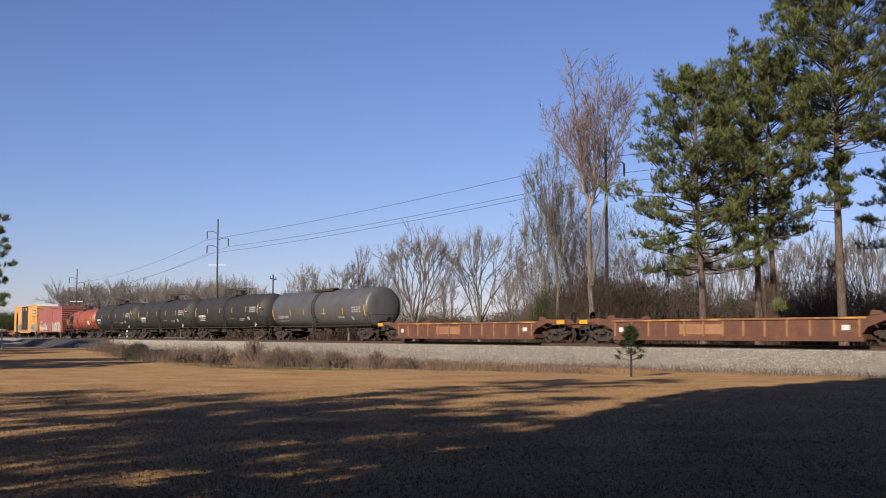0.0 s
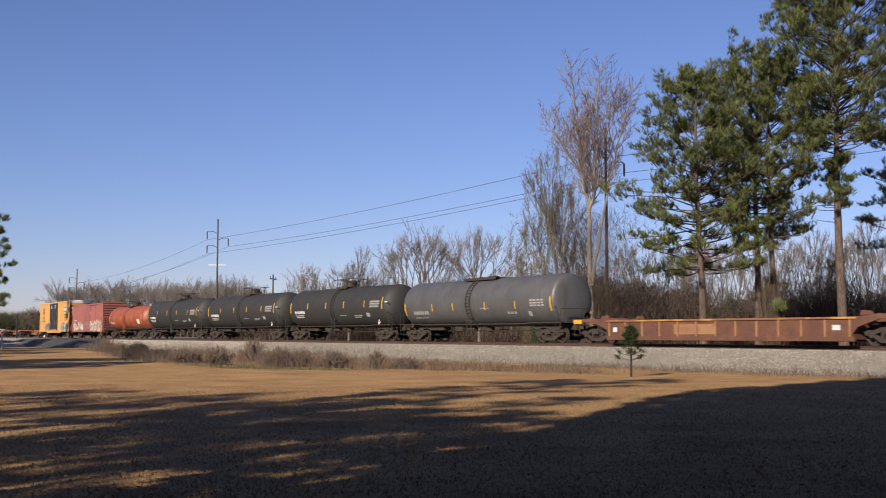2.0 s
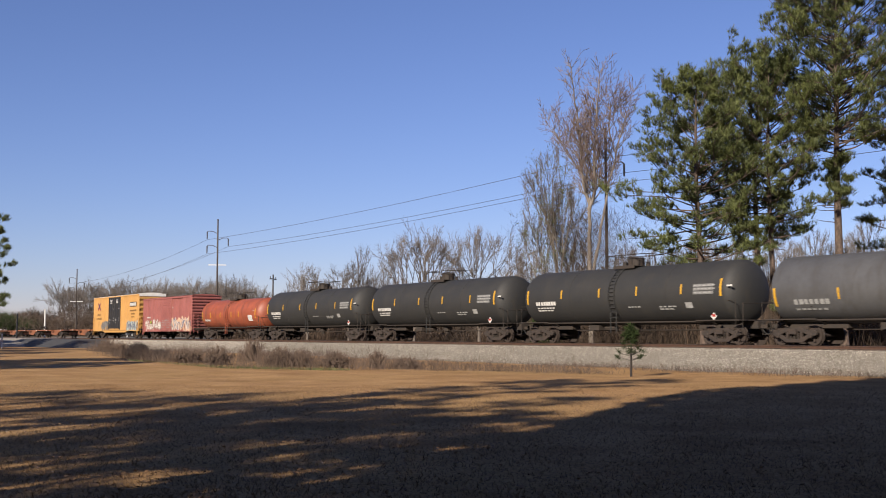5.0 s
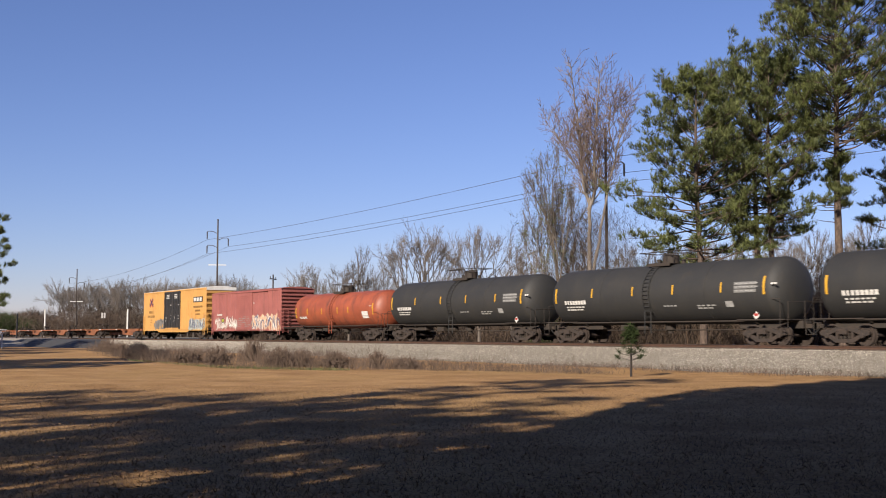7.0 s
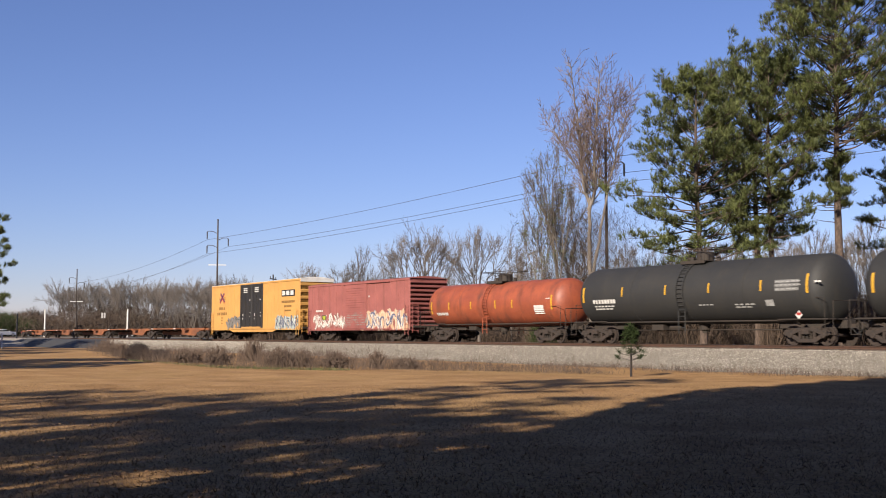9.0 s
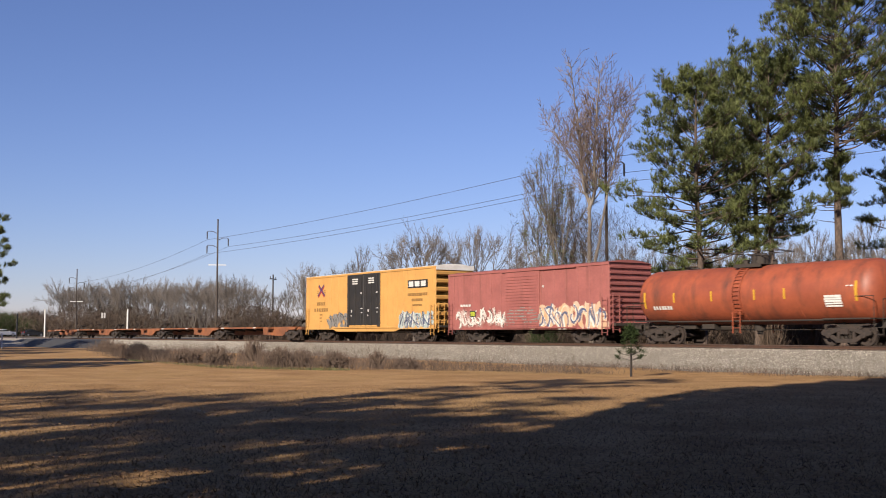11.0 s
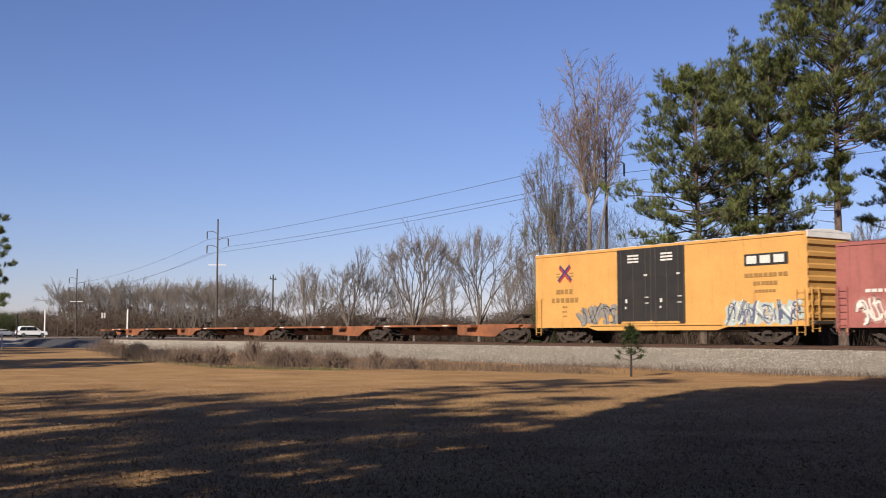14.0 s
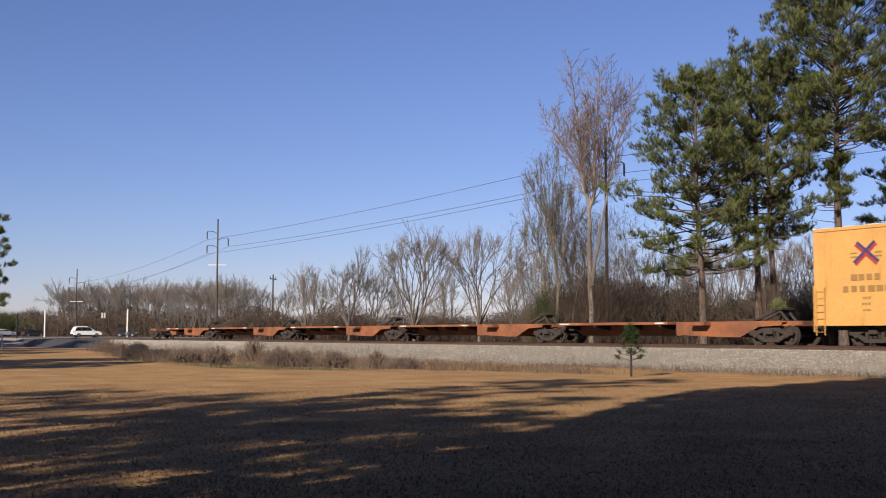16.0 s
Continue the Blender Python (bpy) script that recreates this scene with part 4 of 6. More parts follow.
def well_car(middle, label, half_over=10.75, h=7.45):
    car = thing("well_car", label, "well car", "well cars of the train")
    w, zt, zb = 1.5, 1.24, 0.3
    for y in (-w, w):
        s = -1 if y < 0 else 1
        side = part("side_wall", Geo().box(-h, h, y - 0.02, y + 0.02, zb, zt - 0.08), M["well_brown"], car)
        part("top_rail", Geo().box(-h - 0.2, h + 0.2, y - 0.09, y + 0.09, zt - 0.095, zt), M["well_yellow"], car, "worn yellow top rail", bevel=0.012)
        part("bottom_rail", Geo().box(-h - 0.1, h + 0.1, y - 0.1, y + 0.1, zb - 0.1, zb + 0.1), M["well_brown"], car, bevel=0.012)
        for i in range(13):
            x = -h + 0.1 + (2 * h - 0.2) * i / 12
            part("side_post", Geo().box(x - 0.05, x + 0.05, min(y, y + s * 0.1), max(y, y + s * 0.1), zb + 0.1, zt - 0.12), M["well_tan"], side, bevel=0.01)
        part("patch_panel", Geo().box(-2.9 + middle % 1, -0.1 + middle % 1, min(y + s * 0.024, y + s * 0.03), max(y + s * 0.024, y + s * 0.03), zb + 0.2, zt - 0.25), M["well_tan"], side, "paler repainted side panel")
        part("stencil", Geo().box(-h + 0.35, -h + 0.65, y + s * 0.022, y + s * 0.028, 0.62, 0.86), M["white_mark"], side)
        part("stencil", Geo().box(h - 1.0, h - 0.6, y + s * 0.022, y + s * 0.028, 0.68, 0.9), M["white_mark"], side)
    part("well_floor", Geo().box(-h, h, -w, w, zb - 0.02, zb + 0.06), M["well_brown"], car)
    for i in range(5):
        x = -h + 1.2 + i * (2 * h - 2.4) / 4
        part("cross_member", Geo().box(x - 0.15, x + 0.15, -w, w, zb + 0.06, zb + 0.2), M["well_brown"], car, bevel=0.01)
    for s in (-1, 1):
        e = half_over - 0.55
        part("well_end", Geo().box(min(s * h, s * (h - 0.12)), max(s * h, s * (h - 0.12)), -w, w, zb, 1.2), M["well_brown"], car)
        deck = [(s * (h - 0.1), 1.16), (s * (h + 0.5), 1.33), (s * (h + 1.0), 1.38), (s * e, 1.28), (s * e, 1.06), (s * (h + 0.6), 1.02), (s * (h - 0.1), 0.85)]
        part("end_platform", Geo().prism(deck, -0.55, 0.55), M["well_brown"], car, bevel=0.015)
        for y in (-w, w):
            brace = [(s * (h - 0.1), 0.4), (s * (h - 0.1), 1.22), (s * (h + 1.3), 1.36), (s * e, 1.28), (s * e, 1.12), (s * (h + 1.3), 1.14), (s * (h + 0.25), 0.8)]
            part("end_brace", Geo().prism(brace, y - 0.05, y + 0.05), M["well_brown"], car, bevel=0.01)
            part("end_stripe", Geo().box(min(s * (e - 0.75), s * (e - 0.1)), max(s * (e - 0.75), s * (e - 0.1)), y - 0.06, y + 0.06, 1.06, 1.29), M["yellow_strip"], car, "yellow reflective end panel", bevel=0.006)
            g = Geo().path([(s * (e - 0.1), y, 0.45), (s * (e - 0.1), y, 1.26)], 0.018, 5).path([(s * (e - 0.55), y, 0.45), (s * (e - 0.55), y, 1.26)], 0.018, 5)
            for z in (0.45, 0.75, 1.05):
                g.tube((s * (e - 0.1), y, z), (s * (e - 0.55), y, z), 0.016, None, 5)
            part("end_ladder", g, M["dark_steel"], car)
            part("container_guide", Geo().prism([(s * (h + 0.2), 1.3), (s * (h + 0.9), 1.34), (s * (h + 0.75), 1.48), (s * (h + 0.3), 1.52)], y * 0.85 - 0.03, y * 0.85 + 0.03), M["well_brown"], car)
        part("brake_wheel", Geo().turned([(-0.02, 0.26), (0.02, 0.26), (0.02, 0.22), (-0.02, 0.22)], 14, (s * (e - 0.25), -0.7, 1.5), "x").tube((s * (e - 0.25), -0.7, 1.2), (s * (e - 0.25), -0.7, 1.52), 0.03), M["dark_steel"], car)
        truck(car, s * (half_over - 2.0))
        coupler(car, s * half_over, s)
    CARS.append((car, middle))


def spine_car(first, pitch, label):
    """Five low platforms on shared trucks: a centre spine, side ledges and folding hitches."""
    car = thing("spine_car", label, "spine car")
    L = pitch * 5
    zt = 1.12
    for k in range(5):
        x0, x1 = -L / 2 + k * pitch, -L / 2 + (k + 1) * pitch
        a, b = x0 + (2.9 if k == 0 else 0.35), x1 - 0.35
        ledge = a + (3.6 if k == 0 else 1.2)
        spine = [(a, 0.92), (a + 1.2, 0.92), (a + 2.0, 0.42), (b - 3.6, 0.42), (b - 1.6, 0.5), (b - 1.0, 0.88), (b, 0.9), (b, 1.1), (a, 1.1)]
        sp = part("spine_beam", Geo().prism(spine, -0.36, 0.36), M["spine_orange"], car, "rusty orange centre beam", bevel=0.012)
        for y in (-1.0, 1.0):
            # long ledge with brackets below it
            part("side_ledge", Geo().box(ledge, b - 6.75, min(y * 0.36, y * 1.55), max(y * 0.36, y * 1.55), zt - 0.14, zt), M["spine_orange"], car, bevel=0.012)
            for i in range(4):
                x = ledge + 0.6 + i * (b - 6.75 - ledge - 1.2) / 3
                part("ledge_bracket", Geo().prism([(y * 0.36, 0.7), (y * 0.36, zt - 0.12), (y * 1.5, zt - 0.12), (y * 1.5, zt - 0.24)], x - 0.06, x + 0.06, "x"), M["dark_steel"], sp)
            part("end_ledge", Geo().box(b - 5.4, b - 4.4, min(y * 0.36, y * 1.5), max(y * 0.36, y * 1.5), zt - 0.2, zt - 0.02), M["spine_orange"], car, bevel=0.012)
            side = [(b - 3.5, 0.36), (b - 2.6, 0.36), (b - 1.5, 0.84), (b - 0.2, 0.9), (b - 0.2, zt), (b - 6.7, zt - 0.02), (b - 6.7, 0.46)]
            part("end_side_plate", Geo().prism(side, y * 0.95 - 0.03, y * 0.95 + 0.03), M["spine_orange"], car, bevel=0.008)
        part("end_deck", Geo().box(b - 6.7, b, -0.95, 0.95, zt - 0.08, zt - 0.01), M["spine_orange"], car, bevel=0.01)
        # folding hitch near the right-hand end
        g = Geo()
        for y0, y1 in ((-0.34, -0.22), (0.22, 0.34)):
            g.prism([(b - 2.6, zt), (b - 2.2, zt), (b - 0.85, zt + 0.5), (b - 1.0, zt + 0.56)], y0, y1)
            g.prism([(b - 0.45, zt), (b - 0.3, zt), (b - 0.8, zt + 0.5), (b - 0.92, zt + 0.5)], y0, y1)
        g.box(b - 1.2, b - 0.6, -0.4, 0.4, zt + 0.5, zt + 0.6).box(b - 2.9, b - 2.2, -0.5, 0.5, zt, zt + 0.1)
        g.tube((b - 0.9, -0.3, zt + 0.4), (b - 0.9, 0.3, zt + 0.4), 0.05)
        part("trailer_hitch", g, M["dark_steel"], car, "dark folding trailer hitch", bevel=0.015)
        part("marking_strip", Geo().box(ledge + 0.2, ledge + 1.0, -1.562, -1.552, zt - 0.1, zt - 0.03), M["white_mark"], car)
        part("marking_strip", Geo().box(b - 7.6, b - 7.0, -1.562, -1.552, zt - 0.1, zt - 0.03), M["white_mark"], car)
    for k in range(6):
        truck(car, min(max(-L / 2 + k * pitch, -L / 2 + 1.1), L / 2 - 1.1))
    for s in (-1, 1):
        coupler(car, s * (L / 2 + 1.1), s)
        part("end_sill", Geo().box(min(s * (L / 2 - 1), s * (L / 2 + 0.5)), max(s * (L / 2 - 1), s * (L / 2 + 0.5)), -0.8, 0.8, 0.86, 1.1), M["spine_orange"], car, bevel=0.012)
        part("end_stripe", Geo().box(min(s * (L / 2 + 0.1), s * (L / 2 + 0.5)), max(s * (L / 2 + 0.1), s * (L / 2 + 0.5)), -0.86, -0.802, 0.9, 1.06), M["spine_orange"], car)
    CARS.append((car, first + L / 2))


well_car(26.15, "rust-brown empty well car with worn yellow top rails", 10.95, 7.5)
well_car(48.05, "rust-brown empty well car with tan side posts", 10.95, 7.5)
well_car(69.95, "rust-brown empty well car with a bent grab rail", 10.95, 7.5)
tank_car(5.9, "weathered grey tank car with yellow reflective strips", M["tank_grey"], 16.6, 1.52, 2.5, half_over=9.25, style="grey", bogie=7.2, bulge=0.36)
tank_car(-12.45, "black tank car with white lettering and yellow strips", M["tank_black"], 16.5, 1.55, 2.55, half_over=9.05, bogie=6.9)
tank_car(-30.55, "black tank car with yellow strips and a placard", M["tank_black"], 16.5, 1.55, 2.55, half_over=9.05, bogie=6.9)
tank_car(-48.55, "black tank car, slightly dusty, next to the orange one", M["tank_black"], 16.5, 1.55, 2.55, half_over=9.0, bogie=6.9)
tank_car(-65.15, "short faded orange tank car stained by dark runs", M["tank_orange"], 14.4, 1.4, 2.35, half_over=7.65, style="orange", bogie=5.45)
box_car(-81.57, "faded red boxcar with graffiti along its lower side", M["box_red"], 15.35, 0.78, 4.35, 8.65, "red")
box_car(-100.2, "tall yellow boxcar with black doors and graffiti", M["box_yellow"], 18.95, 0.86, 5.02, 9.95, "yellow")
spine_car(-197.4, 17.2, "rusty orange five-platform spine car without any load")


# ---------- trees ----------
def limb(rnd, segs, p, d, length, r, level, angle, rise, share, step=0.9, fall=0.5):
    """A limb that bends upwards, with side limbs along its outer three quarters, added to segs as (start, end, radius, radius, level)."""
    n = max(3, min(14, int(length / step)))
    tip = max(0.01, r * 0.1)
    turn = rnd.uniform(0, 6.283)
    wig = 0.13 if level == 0 else 0.22
    for i in range(n):
        f = (i + 1) / n
        d = (d + Vector((rnd.uniform(-wig, wig), rnd.uniform(-wig, wig), rnd.uniform(-wig, wig) * 0.5 + rise))).normalized()
        q = p + d * length / n
        ra, rb = r + (tip - r) * i / n, r + (tip - r) * f
        segs.append((p, q, ra, rb, level))
        if level < 3 and f > (0.22 if level else 0.12):
            for k in range(1 if level and rnd.random() < 0.5 else 2):
                turn += 2.4 + rnd.uniform(-0.5, 0.5)
                side = d.cross(Vector((math.cos(turn), math.sin(turn), 0.2))).normalized()
                ang = angle * rnd.uniform(0.7, 1.25)
                nd = d * math.cos(ang) + side * math.sin(ang)
                ln = length * share * (1.0 - fall * f) * rnd.uniform(0.55, 1.2)
                if ln > 0.28:
                    limb(rnd, segs, q, nd, ln, max(0.013, rb * rnd.uniform(0.4, 0.62)), level + 1, angle, rise, share * 0.95, step * 0.7, fall)
        p = q


def limbs_geo(segs, least, most, thin=1.0):
    g = Geo()
    for a, b, r0, r1, dep in segs:
        if least <= dep <= most:
            if r1 > 0:
                g.tube(a, b, r0 * thin, r1 * thin, 7 if r0 > 0.08 else (4 if r0 > 0.02 else 3), False)
            else:
                g.spike(a, b, r0 * thin)
    return g


def bare_tree_meshes(seed, height, trunk_r, bole, leaders, spread, bark="bark_grey", twig="twig_grey", levels=5, fork=0.34, wide=1.0, rise=0.045):
    """A leafless tree: a bole, ascending leaders from its fork, and limbs that part again and again into fine twigs."""
    rnd = random.Random(seed)
    segs = []
    def turned_from(d, ang):
        side = d.cross(Vector((rnd.gauss(0, 1), rnd.gauss(0, 1), rnd.gauss(0, 1)))).normalized()
        return (d * math.cos(ang) + side * math.sin(ang)).normalized()
    def grow(p, d, ln, r, lv):
        for i in range(3):
            d = (d + Vector((rnd.gauss(0, 0.07), rnd.gauss(0, 0.07), rnd.gauss(rise, 0.05)))).normalized()
            q = p + d * ln / 3
            segs.append((p, q, r * (1 - 0.09 * i), r * (1 - 0.09 * (i + 1)), lv))
            for k in range((1, 2, 3, 3, 3)[min(lv, 5) - 1]):
                tl = rnd.uniform(0.4, 1.0) * (1.5 if lv < 3 else 1.0)
                segs.append((q, q + turned_from(d, rnd.uniform(0.35, 0.95)) * tl, 0.012 + 0.006 * tl, 0.0, 6))
            p = q
        if lv < levels:
            for k in range(3 if rnd.random() < 0.35 else 2):
                grow(p, turned_from(d, fork * rnd.uniform(0.35, 1.5)), ln * rnd.uniform(0.64, 0.9), max(0.016, r * rnd.uniform(0.56, 0.7)), lv + 1)
    p = Vector((0, 0, -0.15))
    for i in range(4):
        q = p + Vector((rnd.gauss(0, 0.05), rnd.gauss(0, 0.05), 1)) * (height * bole / 4)
        segs.append((p, q, trunk_r * (1.3 if i == 0 else 1 - 0.05 * i), trunk_r * (0.95 - 0.05 * i), 0))
        p = q
    a0 = rnd.uniform(0, 6.28)
    for k in range(leaders):
        a = a0 + k * 6.283 / leaders + rnd.uniform(-0.4, 0.4)
        t = spread * (0.15 if k == 0 else rnd.uniform(0.55, 1.1))
        d = Vector((math.cos(a) * math.sin(t), math.sin(a) * math.sin(t), math.cos(t)))
        grow(p - Vector((0, 0, height * bole * 0.35 * rnd.random())), d, height * (1 - bole) / 3.4 * rnd.uniform(0.85, 1.1), trunk_r * rnd.uniform(0.5, 0.68), 1)
    k = height / max(b.z for a, b, *_ in segs)
    def sized(v):
        return Vector((v.x * k * wide, v.y * k * wide, v.z * k))
    segs = [(sized(a), sized(b), r0, r1, lv) for a, b, r0, r1, lv in segs]
    return limbs_geo(segs, 0, 3).mesh("trunk", M[bark]), limbs_geo(segs, 4, 9, 1.0).mesh("crown", M[twig])


def plant(name, label, category, meshes, at, group=""):
    t = thing(name, label, category, group, at)
    for nm, me in zip(("trunk", "crown"), meshes):
        part(nm, me, None, t)
    return t


def at_depth(px, depth, z=0.0, rz=0.0, s=1.0):
    """A place at a bearing across the view and a distance straight ahead."""
    fwd = Vector((-math.cos(radians(33.608)), math.sin(radians(33.608)), 0))
    rgt = Vector((math.sin(radians(33.608)), math.cos(radians(33.608)), 0))
    p = fwd * depth + rgt * (px * depth)
    return pose(p.x, p.y, z, 0, 0, rz) @ Matrix.Diagonal((s, s, s, 1))


def B(x):
    """Bearing (tangent) of a column of the view."""
    return (x - 784) / 1943.4


ROUND = [bare_tree_meshes(11 + i, 14.0, 0.18, 0.15 + 0.03 * (i % 3), 7 + i % 2, 0.62, fork=0.42, wide=0.78, rise=0.02) for i in range(5)]
FAR = [bare_tree_meshes(71 + i, 14.0, 0.13, 0.22, 5, 0.55, fork=0.4, wide=0.85, rise=0.03) for i in range(3)]
SLIM = [bare_tree_meshes(31 + i, 14.0, 0.13, 0.3, 3, 0.3, wide=0.75) for i in range(3)]
TALL = bare_tree_meshes(53, 19.0, 0.12, 0.36, 4, 0.24, "bark_pale", "twig_grey", 5, 0.3, 0.7)


def forked_tree_meshes(seed):
    """A tall pale tree: a bole that forks into two upright leaders, a second stem leaning out of its foot, and fine ascending twigs."""
    rnd = random.Random(seed)
    segs = []
    stems = [
        [(0, 0, -0.1), (0.05, 0, 4), (-0.05, 0.05, 8), (-0.05, 0, 12.0), (-0.55, 0.1, 14.6), (-0.7, 0.2, 17.8), (-1.1, 0.2, 20.6), (-1.35, 0.3, 23.4)],
        [(-0.05, 0, 11.6), (0.4, -0.1, 13.0), (0.4, -0.2, 16.5), (0.6, -0.1, 19.5), (0.9, -0.3, 22.8)],
        [(0.1, -0.1, 5.5), (0.5, -0.3, 8.2), (1.4, -0.5, 12.9), (2.2, -0.4, 16.5), (2.9, -0.6, 19.0), (3.6, -0.5, 21.2)],
        [(-0.5, 0.1, 14.4), (-1.3, 0.5, 15.8), (-2.4, 0.8, 17.6), (-3.2, 0.9, 19.2)],
        [(2.1, -0.4, 16.2), (1.7, 0.5, 18.2), (1.9, 0.7, 21.0)],
    ]
    for k, (stem, r0) in enumerate(zip(stems, (0.26, 0.16, 0.15, 0.08, 0.07))):
        pts = [Vector(p) for p in stem]
        fine = []
        for a, b in zip(pts, pts[1:]):
            m = max(2, int((b - a).length / 0.8))
            fine += [a.lerp(b, i / m) + Vector((rnd.gauss(0, 0.04), rnd.gauss(0, 0.04), 0)) for i in range(m)]
        fine.append(pts[-1])
        n = len(fine) - 1
        for i in range(n):
            f = i / n
            ra, rb = r0 * (1 - 0.9 * f), r0 * (1 - 0.9 * (f + 1 / n))
            segs.append((fine[i], fine[i + 1], ra * (1.25 if k == 0 and i == 0 else 1), rb, 0))
            if fine[i].z > 11.5:
                for q in range(6):
                    a = rnd.uniform(0, 6.283)
                    d = Vector((math.cos(a) * 0.75, math.sin(a) * 0.75, 0.75)).normalized()
                    limb(rnd, segs, fine[i + 1], d, (4.3 - 2.6 * f) * rnd.uniform(0.5, 1.0), max(0.022, rb * 0.4), 1, 0.6, 0.09, 0.5, 0.42, 0.45)
            elif fine[i].z > 6:
                a = rnd.uniform(0, 6.283)
                limb(rnd, segs, fine[i + 1], Vector((math.cos(a), math.sin(a), 0.4)).normalized(), rnd.uniform(0.8, 2.0), 0.02, 1, 0.6, 0.09, 0.42, 0.5, 0.5)
    return limbs_geo(segs, 0, 1).mesh("trunk", M["bark_pale"]), limbs_geo(segs, 2, 9, 1.45).mesh("crown", M["twig_red"])


FORKED = forked_tree_meshes(5)
TREE_LABEL = "bare winter tree with a round spreading grey-brown crown"


def orchard():
    g = "bare trees behind the track"
    for i, (x, dep, s) in enumerate(((412, 165, 0.78), (545, 140, 0.8), (618, 135, 0.92), (733, 128, 1.1), (848, 128, 1.06), (660, 172, 0.92), (790, 178, 0.9), (500, 190, 0.8), (450, 210, 0.85), (575, 200, 0.85), (700, 190, 0.85), (905, 165, 0.85), (360, 230, 0.9))):
        plant("bare_tree", TREE_LABEL, "tree", ROUND[i % 5], at_depth(B(x), dep, 0, i * 73, s), g)
    for i, (x, dep, s) in enumerate(((930, 120, 0.86), (905, 150, 0.8), (1165, 110, 0.75), (1210, 120, 0.85), (1430, 105, 0.85), (1330, 118, 0.8), (1540, 100, 0.8), (1400, 125, 0.95), (1130, 100, 0.7), (1470, 98, 0.75), (1105, 115, 0.8), (1190, 96, 0.7), (1275, 112, 0.85), (1300, 100, 0.75), (1385, 97, 0.72), (1450, 118, 0.9), (1510, 110, 0.8), (1560, 120, 0.9), (960, 105, 0.75), (1230, 130, 0.9), (1355, 128, 0.9))):
        plant("bare_tree", "slender bare winter tree in the thicket", "tree", SLIM[i % 3], at_depth(B(x), dep, 0, i * 57, s), g)
    for i in range(30):
        x = 106 + i * 10.8
        plant("bare_tree", "far bare tree in a grey-brown row", "tree", FAR[i % 3], at_depth(B(x), 300 - i * 4.0 + (i * 37 % 11), 0, i * 41, (1.16 - 0.012 * i) * (1 + 0.05 * ((i * 7) % 5 - 2))), "far row of bare trees")
    rnd = random.Random(41)
    for i in range(9):
        plant("bare_tree", "slender bare winter tree in the thicket", "tree", SLIM[i % 3], at_depth(B(1110 + 480 * (i + rnd.random()) / 9), rnd.uniform(100, 142), 0, i * 83, rnd.uniform(0.6, 0.95)), g)
    plant("tall_bare_tree", "tall pale-barked bare tree with fine upright twigs", "tree", FORKED, at_depth(B(1045), 85, 0, 56.4, 0.96), g)
    stems = plant("tall_bare_tree", "bare grey tree with climbing vine leaves", "tree", TALL, at_depth(B(985), 88, 0, 140, 0.98), g)
    for x, s in ((962, 0.8), (1012, 0.66)):
        plant("tall_bare_tree", "bare grey tree with a slender stem", "tree", TALL, at_depth(B(x), 90, 0, x * 3, s), g)
    vine = Geo()
    for i in range(120):
        c = Vector((rnd.gauss(-0.4, 1.4), rnd.gauss(0, 1.3), rnd.uniform(5, 17.0)))
        for k in range(9):
            tuft(vine, rnd, c + Vector((rnd.gauss(0, 0.4), rnd.gauss(0, 0.4), rnd.gauss(0, 0.4))), 0.22, 4)
    tagged(part("vine_leaves", vine, M["needles"], stems, "sparse green climbing leaves"), kind="stuff")


def tuft(g, rnd, p, size, n=12):
    """A burst of flat needles round a twig end."""
    for i in range(n):
        d = Vector((rnd.gauss(0, 1), rnd.gauss(0, 1), rnd.gauss(0.35, 0.8))).normalized()
        s = d.orthogonal().normalized()
        s = (Matrix.Rotation(rnd.uniform(0, 6.28), 3, d) @ s) * size * 0.06
        k = len(g.v)
        e = p + d * size * rnd.uniform(0.7, 1.15)
        g.v += [tuple(p - s), tuple(p + s), tuple(e + s * 0.35), tuple(e - s * 0.35)]
        g.f.append((k, k + 1, k + 2, k + 3))


def shoot(g, rnd, p, d, size, n):
    """One upturned pine shoot: a brush of long thin needles round its direction."""
    u = d.orthogonal().normalized()
    w = d.cross(u)
    for i in range(n):
        a, spread = rnd.uniform(0, 6.283), rnd.uniform(0.25, 1.25)
        e = d * math.cos(spread) + (u * math.cos(a) + w * math.sin(a)) * math.sin(spread)
        s = (w * math.cos(a) - u * math.sin(a)) * rnd.uniform(0.01, 0.018)
        q = p + d * size * rnd.uniform(-0.25, 0.35)
        t = q + e * size * rnd.uniform(0.7, 1.15)
        k = len(g.v)
        g.v += [(q.x - s.x, q.y - s.y, q.z - s.z), (q.x + s.x, q.y + s.y, q.z + s.z), (t.x, t.y, t.z)]
        g.f.append((k, k + 1, k + 2))


